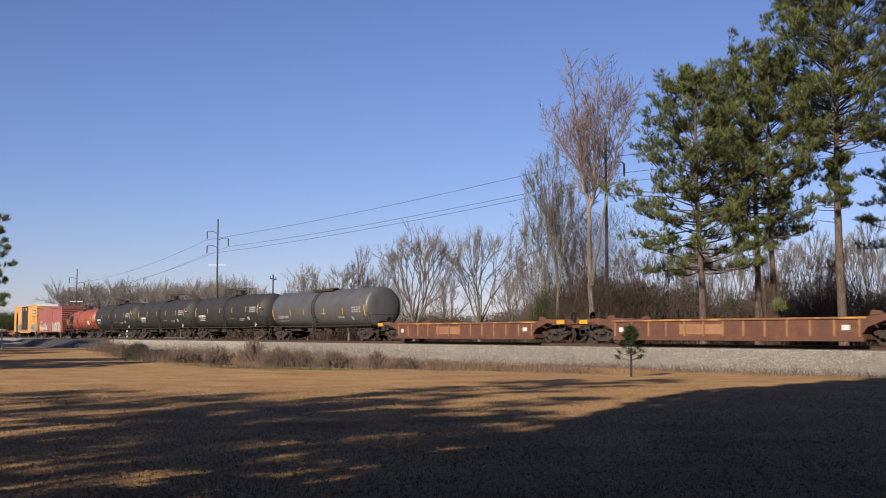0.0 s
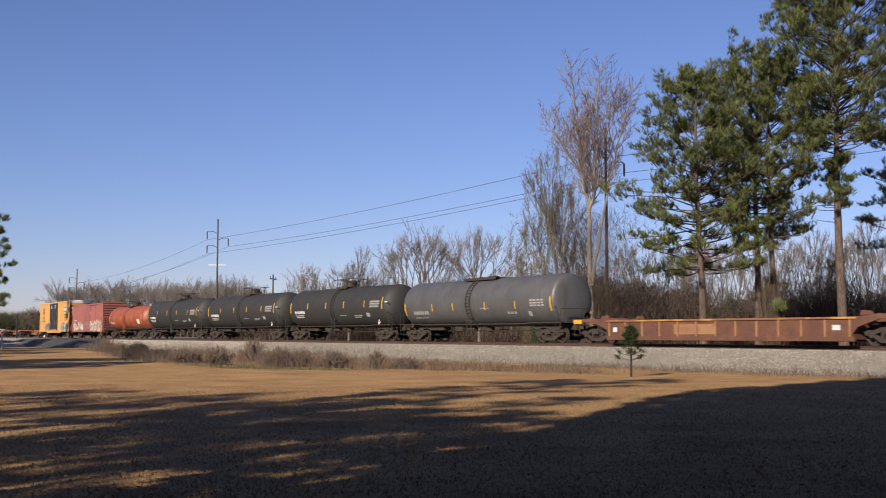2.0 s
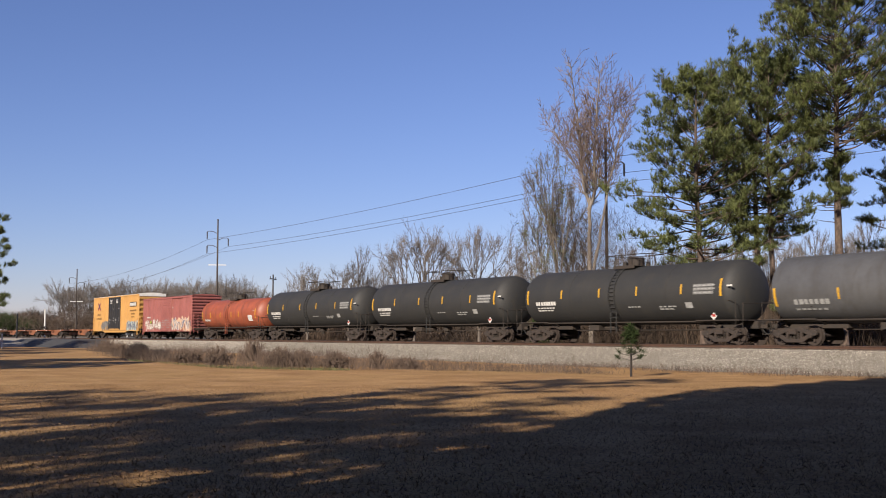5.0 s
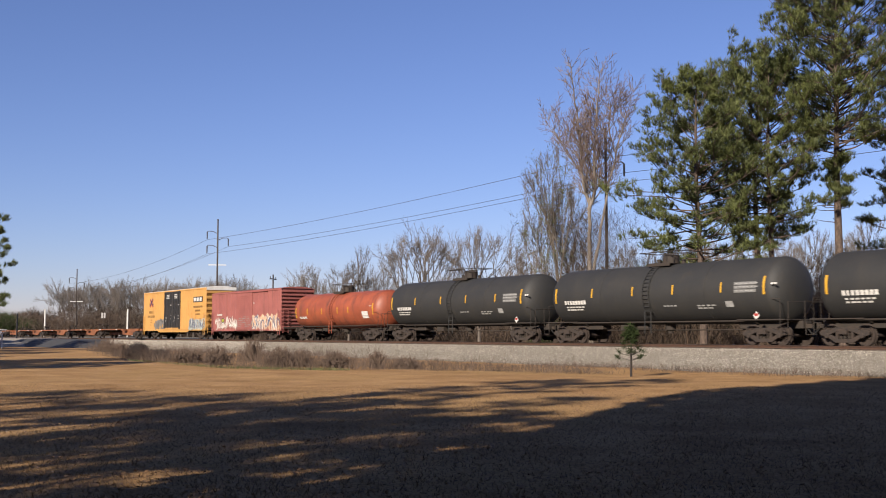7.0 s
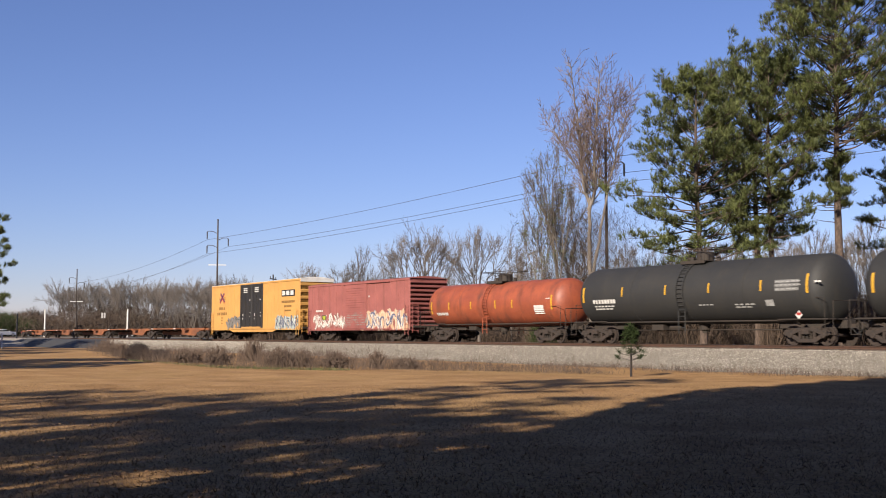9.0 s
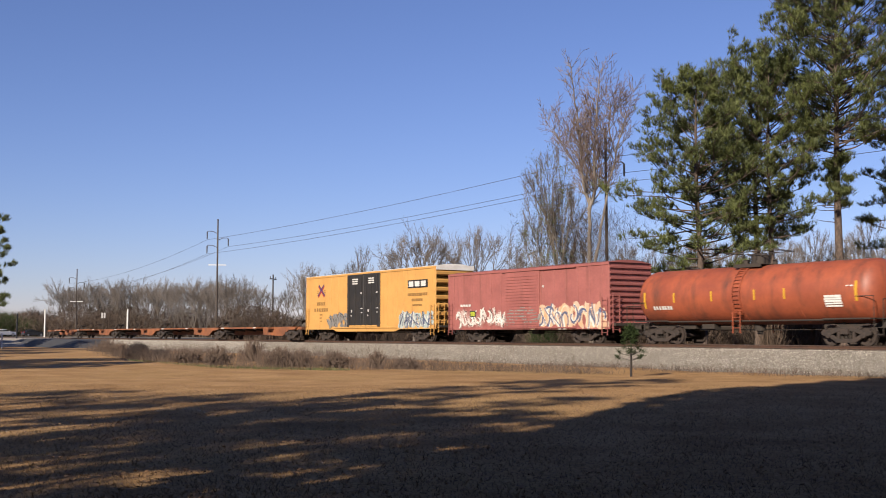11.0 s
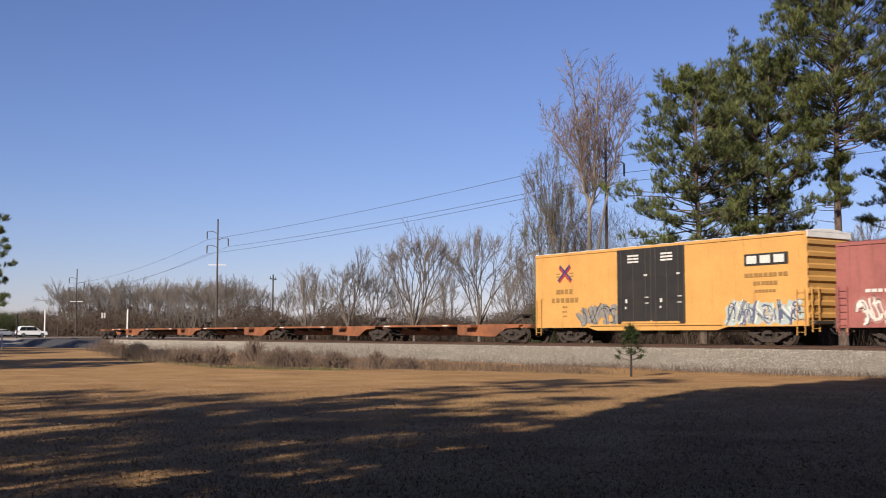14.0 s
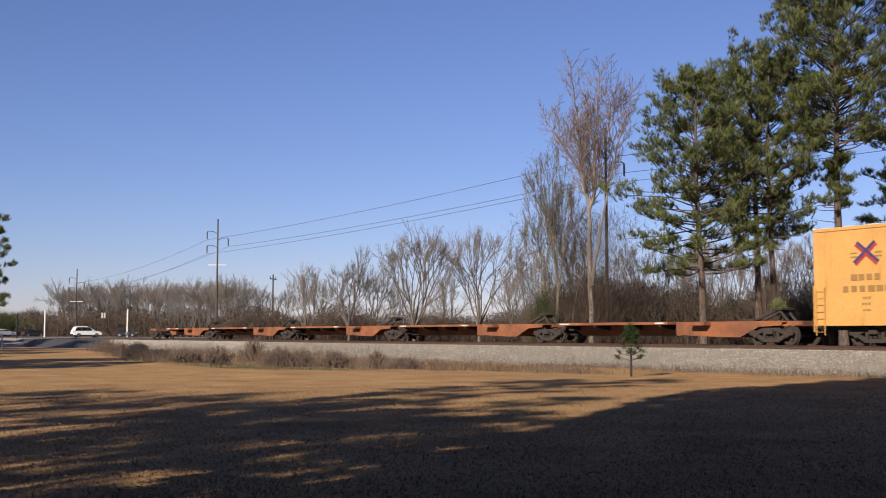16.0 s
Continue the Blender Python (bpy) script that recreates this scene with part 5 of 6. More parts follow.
def pine(name, label, height, trunk_r, crown, seed, at, limbs=60, size=0.34, needles=20, twigs=7, group="tall pines behind the track"):
    """A pine: a bare tapering trunk, crooked limbs as long as the crown is wide at their height, and needle shoots at every twig end. crown: (share of the height, reach) pairs."""
    rnd = random.Random(seed)
    t = thing(name, label, "pine tree", group, at)
    g, br, nd = Geo(), Geo(), Geo()
    n = 16
    pts = []
    for i in range(n + 1):
        f = i / n
        pts.append(Vector((0.14 * math.sin(f * 5 + seed) - 0.14 * math.sin(seed), 0.12 * math.cos(f * 4 + seed) - 0.12 * math.cos(seed), height * f - (0.2 if i == 0 else 0))))
    for i in range(n):
        ra, rb = trunk_r * (1 - 0.86 * i / n) * (1.25 if i == 0 else 1), trunk_r * (1 - 0.86 * (i + 1) / n)
        g.tube(pts[i], pts[i + 1], ra, rb, 12, False)
    def on_trunk(f):
        i = min(int(f * n), n - 1)
        return pts[i].lerp(pts[i + 1], f * n - i)
    hs, rs = [c[0] for c in crown], [c[1] for c in crown]
    table = []
    for i in range(200):
        f = hs[0] + (0.995 - hs[0]) * i / 199
        table.append((f, float(np.interp(f, hs, rs)) + 0.8))
    whole = sum(w for f, w in table)
    for i in range(limbs):
        goal, run_sum = whole * (i + rnd.random()) / limbs, 0.0
        for f, w in table:
            run_sum += w
            if run_sum >= goal:
                break
        rel = (f - hs[0]) / (1 - hs[0])
        ln = float(np.interp(f, hs, rs)) * (rnd.uniform(0.45, 1.1) if rnd.random() < 0.6 else rnd.uniform(0.95, 1.2))
        a = i * 2.4 + rnd.uniform(-0.5, 0.5)
        d = Vector((math.cos(a), math.sin(a), -0.12 + 0.95 * rel * rnd.uniform(0.6, 1.3))).normalized()
        p = on_trunk(f)
        steps = 6
        dr = max(0.018, trunk_r * 0.26 * (1 - 0.6 * rel) * min(1.0, ln / 3))
        line = [p]
        for s in range(steps):
            d = (d + Vector((rnd.gauss(0, 0.13), rnd.gauss(0, 0.13), rnd.gauss(0.05, 0.1)))).normalized()
            q = line[-1] + d * ln / steps
            br.tube(line[-1], q, dr * (1 - 0.14 * s), dr * (1 - 0.14 * (s + 1)), 5, False)
            line.append(q)
        for k in range(twigs):
            u = (0.5 + 0.5 * (k + rnd.random()) / twigs) * steps * 0.999
            c = line[int(u)].lerp(line[int(u) + 1], u - int(u))
            out = (d * rnd.uniform(0.3, 1.0) + Vector((rnd.gauss(0, 0.8), rnd.gauss(0, 0.8), rnd.gauss(0.3, 0.3)))).normalized()
            tl = rnd.uniform(0.35, 0.75) * (0.5 + 0.16 * ln)
            e = c + out * tl
            br.tube(c, e, 0.018, 0.009, 3, False)
            for j in range(8):
                o = c.lerp(e, rnd.uniform(0.35, 1.05)) + Vector((rnd.gauss(0, 0.16), rnd.gauss(0, 0.16), rnd.gauss(0.03, 0.1)))
                sd = (out * 0.5 + Vector((rnd.gauss(0, 0.45), rnd.gauss(0, 0.45), rnd.uniform(0.4, 1.1)))).normalized()
                shoot(nd, rnd, o, sd, size * rnd.uniform(0.75, 1.25), needles)
    # dead stubs and thin bare limbs below the crown
    for i in range(11):
        f = rnd.uniform(0.2, hs[0] + 0.06)
        p = on_trunk(f)
        a = rnd.uniform(0, 6.28)
        m = p + Vector((math.cos(a), math.sin(a), rnd.uniform(-0.15, 0.4))) * rnd.uniform(0.4, 1.3)
        br.tube(p, m, 0.03, 0.018, 4, False)
        br.tube(m, m + Vector((math.cos(a + 0.5), math.sin(a + 0.5), rnd.uniform(-0.2, 0.5))) * rnd.uniform(0.2, 0.9), 0.018, 0.008, 4, False)
    part("trunk", smooth(g), M["bark_pine"], t)
    tagged(part("branchwork", br, M["bark_pine"], t), kind="stuff")
    part("crown", nd, M["needles"], t, "tufted green needle crown")
    return t


orchard()

P_LABEL = "tall pine with a bare trunk and ragged green crown"
BROAD = [(0.3, 3.6), (0.42, 4.6), (0.56, 5.6), (0.72, 4.6), (0.88, 2.9), (1.0, 0.9)]
HIGH = [(0.4, 2.2), (0.5, 4.0), (0.7, 4.8), (0.9, 4.2), (1.0, 2.4)]
CROWNED = [(0.38, 0.7), (0.5, 0.8), (0.54, 4.4), (0.64, 5.6), (0.8, 6.0), (0.92, 4.6), (1.0, 2.0)]
pine("pine_tree", P_LABEL, 18.0, 0.26, BROAD, 1, at_depth(B(1244), 70, 0, 20), 110)
pine("pine_tree", P_LABEL, 19.2, 0.27, HIGH, 2, at_depth(B(1340), 74, 0, 130), 82)
pine("pine_tree", P_LABEL, 18.6, 0.25, HIGH, 5, at_depth(B(1372), 71, 0, 240), 80)
pine("pine_tree", P_LABEL, 25.4, 0.32, CROWNED, 3, at_depth(B(1492), 70, 0, 60), 172)
pine("pine_tree", P_LABEL, 23.5, 0.3, [(0.22, 2.8), (0.34, 3.6), (0.6, 4.0), (0.9, 3.0), (1.0, 1.0)], 7, at_depth(B(1634), 76, 0, 10), 70)
pine("pine_tree", "far pine with a sparse dark crown at the roadside", 16.5, 0.22, [(0.3, 1.6), (0.6, 2.2), (1.0, 0.8)], 8, at_depth(B(-6), 140), 26, 0.42)


# ---------- brush, weeds ----------
def make_brush():
    rnd = random.Random(12)
    g = Geo()
    def wand(p, h, lean, w):
        k = len(g.v)
        e = p + Vector((rnd.uniform(-lean, lean), rnd.uniform(-lean, lean), 1)).normalized() * h
        a = rnd.uniform(0, 6.28)
        s = Vector((math.cos(a), math.sin(a), 0)) * w
        g.v += [tuple(p - s), tuple(p + s), tuple(e)]
        g.f.append((k, k + 1, k + 2))
    fwd = Vector((-math.cos(radians(33.608)), math.sin(radians(33.608)), 0))
    rgt = Vector((math.sin(radians(33.608)), math.cos(radians(33.608)), 0))
    for i in range(68000):
        x = rnd.uniform(-30, 1640)
        lo, hi = (88, 135) if x > 950 else ((150, 215) if x > 400 else (255, 340))
        dep = rnd.uniform(lo, hi)
        p = fwd * dep + rgt * (B(x) * dep)
        hmax = (8.0 if x > 950 else 6.6 if x > 400 else 9.6) * (0.8 + 0.55 * noise.noise((x * 0.012, dep * 0.02, 2)))
        wand(p, hmax * rnd.uniform(0.25, 0.95), 0.8, 0.012 + 0.0003 * dep)
        for q in range(3):
            wand(p + Vector((rnd.uniform(-1, 1), rnd.uniform(-1, 1), hmax * rnd.random() ** 1.3 * 0.85)), hmax * rnd.uniform(0.08, 0.24), 3.0, 0.008 + 0.00025 * dep)
    for i in range(20000):
        x = rnd.gauss(1035, 52)
        dep = rnd.uniform(82, 97)
        p = fwd * dep + rgt * (B(x) * dep)
        wand(p + Vector((0, 0, 11.0 * rnd.random() ** 1.3)), rnd.uniform(0.5, 1.7), 1.8, 0.011)
    for i in range(26000):
        x = rnd.uniform(925, 1620)
        dep = rnd.uniform(94, 140)
        p = fwd * dep + rgt * (B(x) * dep)
        top = 6.6 * (0.75 + 0.6 * noise.noise((x * 0.02, dep * 0.03, 9)))
        wand(p + Vector((0, 0, top * rnd.random() ** 0.9)), rnd.uniform(0.5, 1.5), 1.4, 0.02)
    for i in range(30000):
        x = rnd.uniform(930, 1630) if i % 5 < 3 else rnd.uniform(380, 940)
        dep = rnd.uniform(90, 105) if x > 930 else rnd.uniform(145, 165)
        p = fwd * dep + rgt * (B(x) * dep)
        top = (6.6 if x > 930 else 4.8) * (0.8 + 0.6 * noise.noise((x * 0.015, 0.5, 6)))
        wand(p + Vector((0, 0, top * rnd.random() ** 1.2)), rnd.uniform(0.5, 1.5), 2.2, 0.02 if x > 930 else 0.03)
    for i in range(14000):
        x = rnd.uniform(-20, 400)
        dep = rnd.uniform(228, 256)
        p = fwd * dep + rgt * (B(x) * dep)
        top = 6.6 * (0.85 + 0.6 * noise.noise((x * 0.02, 1.5, 8)))
        wand(p + Vector((0, 0, top * rnd.random() ** 1.2)), rnd.uniform(0.8, 2.0), 2.0, 0.05)
    tagged(part("brush", g, M["brush"]), "tangled brown leafless winter brush behind the track", "brush", kind="stuff")


make_brush()


def make_weeds():
    """Dry stems in ragged clumps along the foot of the bank, taller and thicker towards the crossing."""
    rnd = random.Random(5)
    g = Geo()
    def stem(x, y, h, lean=0.55):
        k = len(g.v)
        a = rnd.uniform(0, 6.28)
        s = Vector((math.cos(a), math.sin(a), 0)) * rnd.uniform(0.004, 0.009)
        p = Vector((x, y, max(-0.03, np.interp(y, [35.6, 37.6, 38.9], [0.0, 0.5, 0.8]) - 0.03)))
        e = p + Vector((rnd.uniform(-lean, lean), rnd.uniform(-lean, lean), 1)) * h
        m = p.lerp(e, 0.6) + Vector((rnd.uniform(-0.08, 0.08), rnd.uniform(-0.08, 0.08), 0))
        g.v += [tuple(p - s), tuple(p + s), tuple(m + s * 0.8), tuple(m - s * 0.8), tuple(e)]
        g.f += [(k, k + 1, k + 2, k + 3), (k + 3, k + 2, k + 4)]
        for q in range(3):
            k = len(g.v)
            f = p.lerp(e, rnd.uniform(0.35, 0.95))
            d = Vector((rnd.uniform(-1, 1), rnd.uniform(-1, 1), rnd.uniform(0.0, 1.0))) * h * 0.3
            g.v += [tuple(f - s * 0.7), tuple(f + s * 0.7), tuple(f + d)]
            g.f.append((k, k + 1, k + 2))
    fwd = Vector((-math.cos(radians(33.608)), math.sin(radians(33.608)), 0))
    rgt = Vector((math.sin(radians(33.608)), math.cos(radians(33.608)), 0))
    for c in range(800):
        col = 165 + 900 * rnd.random() ** 1.15
        near = np.interp(col, [165, 220, 300, 400, 550, 760, 1065], [100, 67, 58, 51.5, 49, 46, 43])
        far = 36.6 / (0.5535 + 0.8329 * B(col))
        dep = near + 0.6 + (far - near) * rnd.random() ** 1.7
        p = fwd * dep + rgt * (B(col) * dep)
        big = (0.28 + 0.78 * rnd.random() ** 2.2) * np.interp(col, [300, 560, 700, 1065], [0.95, 0.85, 0.5, 0.35])
        for i in range(int(26 * (0.6 + big))):
            stem(p.x + rnd.gauss(0, 0.7), p.y + rnd.gauss(0, 0.45), big * rnd.uniform(0.4, 1.15))
    for i in range(3600):
        x = -40 + 32 * rnd.random()
        stem(x, 34.2 + rnd.gauss(0, 0.8), rnd.uniform(0.06, 0.36), 0.6)
    tagged(part("weeds", g, M["weeds"]), "dry brown weeds along the foot of the bank", "weeds", kind="stuff")
    g = Geo()
    for i in range(1600):
        col = rnd.uniform(230, 620)
        dep = np.interp(col, [165, 220, 300, 400, 550, 760, 1065], [100, 67, 58, 51.5, 49, 46, 43]) + rnd.gauss(-0.3, 0.6)
        p = fwd * dep + rgt * (B(col) * dep)
        p.z = -0.02
        k = len(g.v)
        s = Vector((rnd.uniform(-1, 1), rnd.uniform(-1, 1), 0)) * 0.02
        h = rnd.uniform(0.04, 0.13)
        g.v += [tuple(p - s), tuple(p + s), (p.x + rnd.uniform(-0.05, 0.05), p.y + rnd.uniform(-0.05, 0.05), h)]
        g.f.append((k, k + 1, k + 2))
    tagged(part("green_grass", g, M["weed_green"]), "thin line of green grass along the lawn edge", "grass", kind="stuff")


make_weeds()


def far_verge():
    """Rough tan grass and low stalks on the far side of the track."""
    rnd = random.Random(19)
    g = Geo()
    for i in range(26000):
        x = -8 - 150 * rnd.random() ** 0.9
        y = 45.6 + 11 * rnd.random()
        h = rnd.uniform(0.25, 0.95) * (0.8 + 0.5 * noise.noise((x * 0.1, y * 0.2, 4)))
        a = rnd.uniform(0, 6.28)
        s = Vector((math.cos(a), math.sin(a), 0)) * rnd.uniform(0.015, 0.035)
        p = Vector((x, y, -0.02))
        e = p + Vector((rnd.uniform(-0.5, 0.5), rnd.uniform(-0.5, 0.5), 1)) * h
        k = len(g.v)
        g.v += [tuple(p - s), tuple(p + s), tuple(e)]
        g.f.append((k, k + 1, k + 2))
    tagged(part("verge_grass", g, M["verge"]), "rough tan and olive grass beyond the track", "grass", kind="stuff")


far_verge()


# ---------- poles and wires ----------
def utility_pole(height, at, arms, bar=True):
    t = thing("utility_pole", "tall dark wooden power pole with curved insulator arms" if arms == "brackets" else "wooden power pole with one crossarm", "utility pole", "power poles", at)
    part("post", smooth(Geo().tube((0, 0, -0.3), (0, 0, height), 0.17, 0.1, 10)), M["pole_wood"], t)
    if arms == "brackets":
        for s, z in ((-1, height - 1.9), (1, height - 2.9), (-1, height - 4.0)):
            g = Geo().path([(0, 0, z - 0.3), (0, s * 0.7, z + 0.05), (0, s * 1.35, z + 0.1), (0, s * 1.55, z - 0.05)], 0.05, 6)
            part("bracket_arm", g, M["pole_wood"], t)
            part("insulator", Geo().tube((0, s * 1.55, z - 0.05), (0, s * 1.55, z - 1.1), 0.1, 0.08, 8), M["wire"], t)
        if bar:
            part("crossbar", Geo().box(-0.05, 0.05, -1.3, 1.3, height - 6.9, height - 6.78), M["post_white"], t)
    else:
        part("crossarm", Geo().box(-0.06, 0.06, -1.1, 1.1, height - 0.75, height - 0.6), M["pole_wood"], t)
        for y in (-0.95, 0.0, 0.95):
            part("insulator", Geo().tube((0, y, height - 0.6), (0, y, height - 0.3), 0.06, 0.05, 6), M["wire"], t)
    return t


P1, P2, P3 = (-153.9, 62.1), (-234.8, 63.6), (-67.7, 61.2)
utility_pole(18.6, pose(P1[0], P1[1], 0, 0, 0, -28), "brackets")
utility_pole(15.2, pose(P2[0], P2[1], 0, 0, 0, -28), "brackets")
utility_pole(18.6, pose(P3[0], P3[1], 0, 0, 0, -28), "brackets", False)
utility_pole(10.5, pose(-152.1, 70.3, 0, 0, 0, 40), "cross")
utility_pole(10.4, at_depth(B(627), 186, 0, 30), "cross")


def wires():
    def sag(a, b, drop, r):
        a, b = Vector(a), Vector(b)
        pts = [a.lerp(b, i / 16) - Vector((0, 0, drop * 4 * (i / 16) * (1 - i / 16))) for i in range(17)]
        g = Geo().path(pts, r, 4)
        tagged(part("power_line", g, M["wire"]), "thin dark overhead power line", "wire", "overhead wires")
    P4 = (20.0, 60.5)
    for side, dz in ((-1, 3.1), (1, 4.1), (-1, 5.2)):
        dx, dy = side * 0.73, side * 1.37
        sag((P1[0] + dx, P1[1] + dy, 18.6 - dz), (P3[0] + dx, P3[1] + dy, 18.6 - dz + 0.4), 0.45, 0.02)
        sag((P1[0] + dx, P1[1] + dy, 18.6 - dz), (P2[0] + dx, P2[1] + dy, 15.2 - dz), 1.2, 0.02)
        sag((P3[0] + dx, P3[1] + dy, 18.6 - dz + 0.4), (P4[0] + dx, P4[1] + dy, 18.6 - dz), 1.0, 0.02)


wires()


# ---------- what shades the lawn, behind the camera ----------
FWD = Vector((-math.cos(radians(33.608)), math.sin(radians(33.608)), 0))
RGT = Vector((math.sin(radians(33.608)), math.cos(radians(33.608)), 0))


def shade_place(along, across):
    """A place given along the way the shadows fall and across it."""
    away = -SUN_XY
    side = Vector((away.y, -away.x, 0))
    return away * along + side * across


def back_trees():
    """Tall trees out of view, whose shade lies on the lawn; the evergreens are added light blockers."""
    stand = "trees behind the viewer"
    sparse = [(0.66, 1.0), (0.82, 1.7), (1.0, 0.6)]
    for k, (along, across, hgt) in enumerate(((-13, -11.8, 18.5), (-16, -14.3, 20), (-11, -16.4, 17), (-15, -19.4, 17.5), (-12, -23.4, 15.5), (-17, -27.5, 17), (-6, -10.2, 12))):
        p = shade_place(along, across)
        pine("pine_tree", "tall pine standing behind the viewer", hgt, 0.26, sparse, 60 + k, pose(p.x, p.y, 0, 0, 0, k * 50), 14, 0.4, 12, 5, stand)
    lofty = [(0.8, 1.2), (0.9, 2.0), (1.0, 0.8)]
    for k, (along, across, hgt) in enumerate(((-14, -13.6, 24.5), (-13, -15.8, 22.5))):
        p = shade_place(along, across)
        pine("pine_tree", "very tall pine standing behind the viewer", hgt, 0.28, lofty, 70 + k, pose(p.x, p.y, 0, 0, 0, k * 50), 16, 0.4, 12, 5, stand)
    bushy = [(0.48, 1.6), (0.75, 2.3), (1.0, 0.8)]
    for k, (along, across, hgt) in enumerate(((-9, -9.4, 12.5), (-10, -12.4, 13.5), (-6, -10.9, 11), (-8, -14.6, 12.5))):
        p = shade_place(along, across)
        pine("pine_tree", "young pine standing behind the viewer", hgt, 0.2, bushy, 90 + k, pose(p.x, p.y, 0, 0, 0, k * 50), 26, 0.4, 12, 5, stand)
    for k, (along, across, hgt) in enumerate(((-9, -12.9, 16), (-13, -17.6, 18), (-8, -21.3, 15), (-5, -15.2, 13), (-7, -25.5, 14), (-3, -11.0, 10))):
        p = shade_place(along, across)
        plant("bare_tree", "tall bare tree standing behind the viewer", "tree", SLIM[k % 3], pose(p.x, p.y, 0, 0, 0, k * 70) @ Matrix.Scale(hgt / 14.0, 4), stand)
    for k, (along, across, hgt) in enumerate(((8, -50, 15), (6, -58, 16))):
        p = shade_place(along, across)
        pine("pine_tree", "tall pine standing beside the lawn", hgt, 0.27, [(0.4, 2.4), (0.7, 3.0), (1.0, 0.8)], 80 + k, pose(p.x, p.y, 0, 0, 0, k * 50), 26, 0.5, 12, 5, stand)
    rnd = random.Random(77)
    # unseen evergreens added for the broad shade; the last five only cut skylight
    for i, (along, across, hgt) in enumerate(((-8, -5.0, 26.3), (-10, 2.5, 28), (-8, 10, 28.2), (-10, 17.5, 28.6), (-8, 25, 28.6), (-10, 32, 28.6), (7, -46, 18), (14, -54, 18), (14, -67, 18), (28, -78, 18), (40, -90, 18), (52, -102, 18), (60, -115, 18), (58, -121, 14), (60, -129, 13), (62, -142, 13), (72, -124, 11.5), (15.5, 2.4, 11.5), (9, 6.5, 14), (1, 4.5, 17), (-5.5, 1.5, 20), (6, 3.5, 16))):
        p = shade_place(along, across)
        t = thing("unseen_evergreen", "broad dense evergreen added out of view to block light", "tree", "evergreens behind the viewer", pose(p.x, p.y, 0, 0, 0, i * 40))
        part("trunk", smooth(Geo().tube((0, 0, -0.2), (0, 0, hgt * 0.8), 0.4, 0.12, 10)), M["bark_pine"], t)
        g = Geo()
        for q in range(11000 if i == 0 else 6500 if i < 6 else 2400):
            d = Vector((rnd.gauss(0, 1), rnd.gauss(0, 1), rnd.gauss(0, 1))).normalized() * rnd.random() ** 0.33
            f = (d.z + 1) / 2
            # first crown's width follows the shadow edge it has to cast
            wd = float(np.interp(f, [0, 0.12, 0.26, 0.36, 0.43, 0.53, 0.68, 0.92, 1], [2.8, 4.6, 5.0, 4.0, 3.3, 4.2, 5.6, 4.3, 3.0])) if i == 0 else (3.4 if i > 16 else 5.2) * (1 - 0.4 * f ** 5)
            # thinned low on one side to let patches of sun through
            if i == 0 and f < 0.42 and d.x * 0.91 + d.y * 0.414 < -0.25 and rnd.random() < 0.6:
                continue
            c = Vector((d.x * wd, d.y * wd, 1.0 + f * (hgt - 1.2)))
            a, b = Vector((rnd.gauss(0, 1), rnd.gauss(0, 1), rnd.gauss(0, 1))).normalized() * 0.42, Vector((rnd.gauss(0, 1), rnd.gauss(0, 1), rnd.gauss(0, 1))).normalized() * 0.3
            n = len(g.v)
            g.v += [tuple(c - a), tuple(c + b), tuple(c + a), tuple(c - b)]
            g.f.append((n, n + 1, n + 2, n + 3))
        part("crown", g, M["evergreen"], t)


back_trees()


def fallen_leaves():
    rnd = random.Random(15)
    g = Geo()
    for i in range(9000):
        z = 9 + 20 * rnd.random() ** 1.5
        p = FWD * z + RGT * (z * rnd.uniform(-0.43, 0.43))
        s = rnd.uniform(0.015, 0.032)
        a = rnd.uniform(0, 6.28)
        u, v = Vector((math.cos(a), math.sin(a), rnd.uniform(-0.4, 0.4))) * s, Vector((-math.sin(a), math.cos(a), rnd.uniform(-0.5, 0.5))) * s * 0.7
        c = Vector((p.x, p.y, 0.035 + 0.07 * noise.noise((p.x * 0.11, p.y * 0.16, 3.1))))
        k = len(g.v)
        g.v += [tuple(c - u), tuple(c + v), tuple(c + u), tuple(c - v)]
        g.f.append((k, k + 1, k + 2, k + 3))
    tagged(part("fallen_leaves", g, M["leaf_litter"]), "scattered dry brown leaves on the lawn", "leaves", kind="stuff")


fallen_leaves()


def dry_grass():
    """Short dead blades that roughen the nearer lawn."""
    rnd = random.Random(25)
    g = Geo()
    for i in range(60000):
        z = 9 + 24 * rnd.random() ** 1.3
        p = FWD * z + RGT * (z * rnd.uniform(-0.43, 0.43))
        p.z = 0.07 * noise.noise((p.x * 0.11, p.y * 0.16, 3.1)) + 0.03 * noise.noise((p.x * 0.45, p.y * 0.5, 7.7)) - 0.006
        a = rnd.uniform(0, 6.28)
        s = Vector((math.cos(a), math.sin(a), 0)) * rnd.uniform(0.004, 0.009)
        e = p + Vector((rnd.uniform(-0.05, 0.05), rnd.uniform(-0.05, 0.05), rnd.uniform(0.02, 0.055)))
        k = len(g.v)
        g.v += [tuple(p - s), tuple(p + s), tuple(e)]
        g.f.append((k, k + 1, k + 2))
    tagged(part("dry_grass", g, M["dry_blades"]), "short dead grass blades on the lawn", "grass", kind="stuff")


dry_grass()


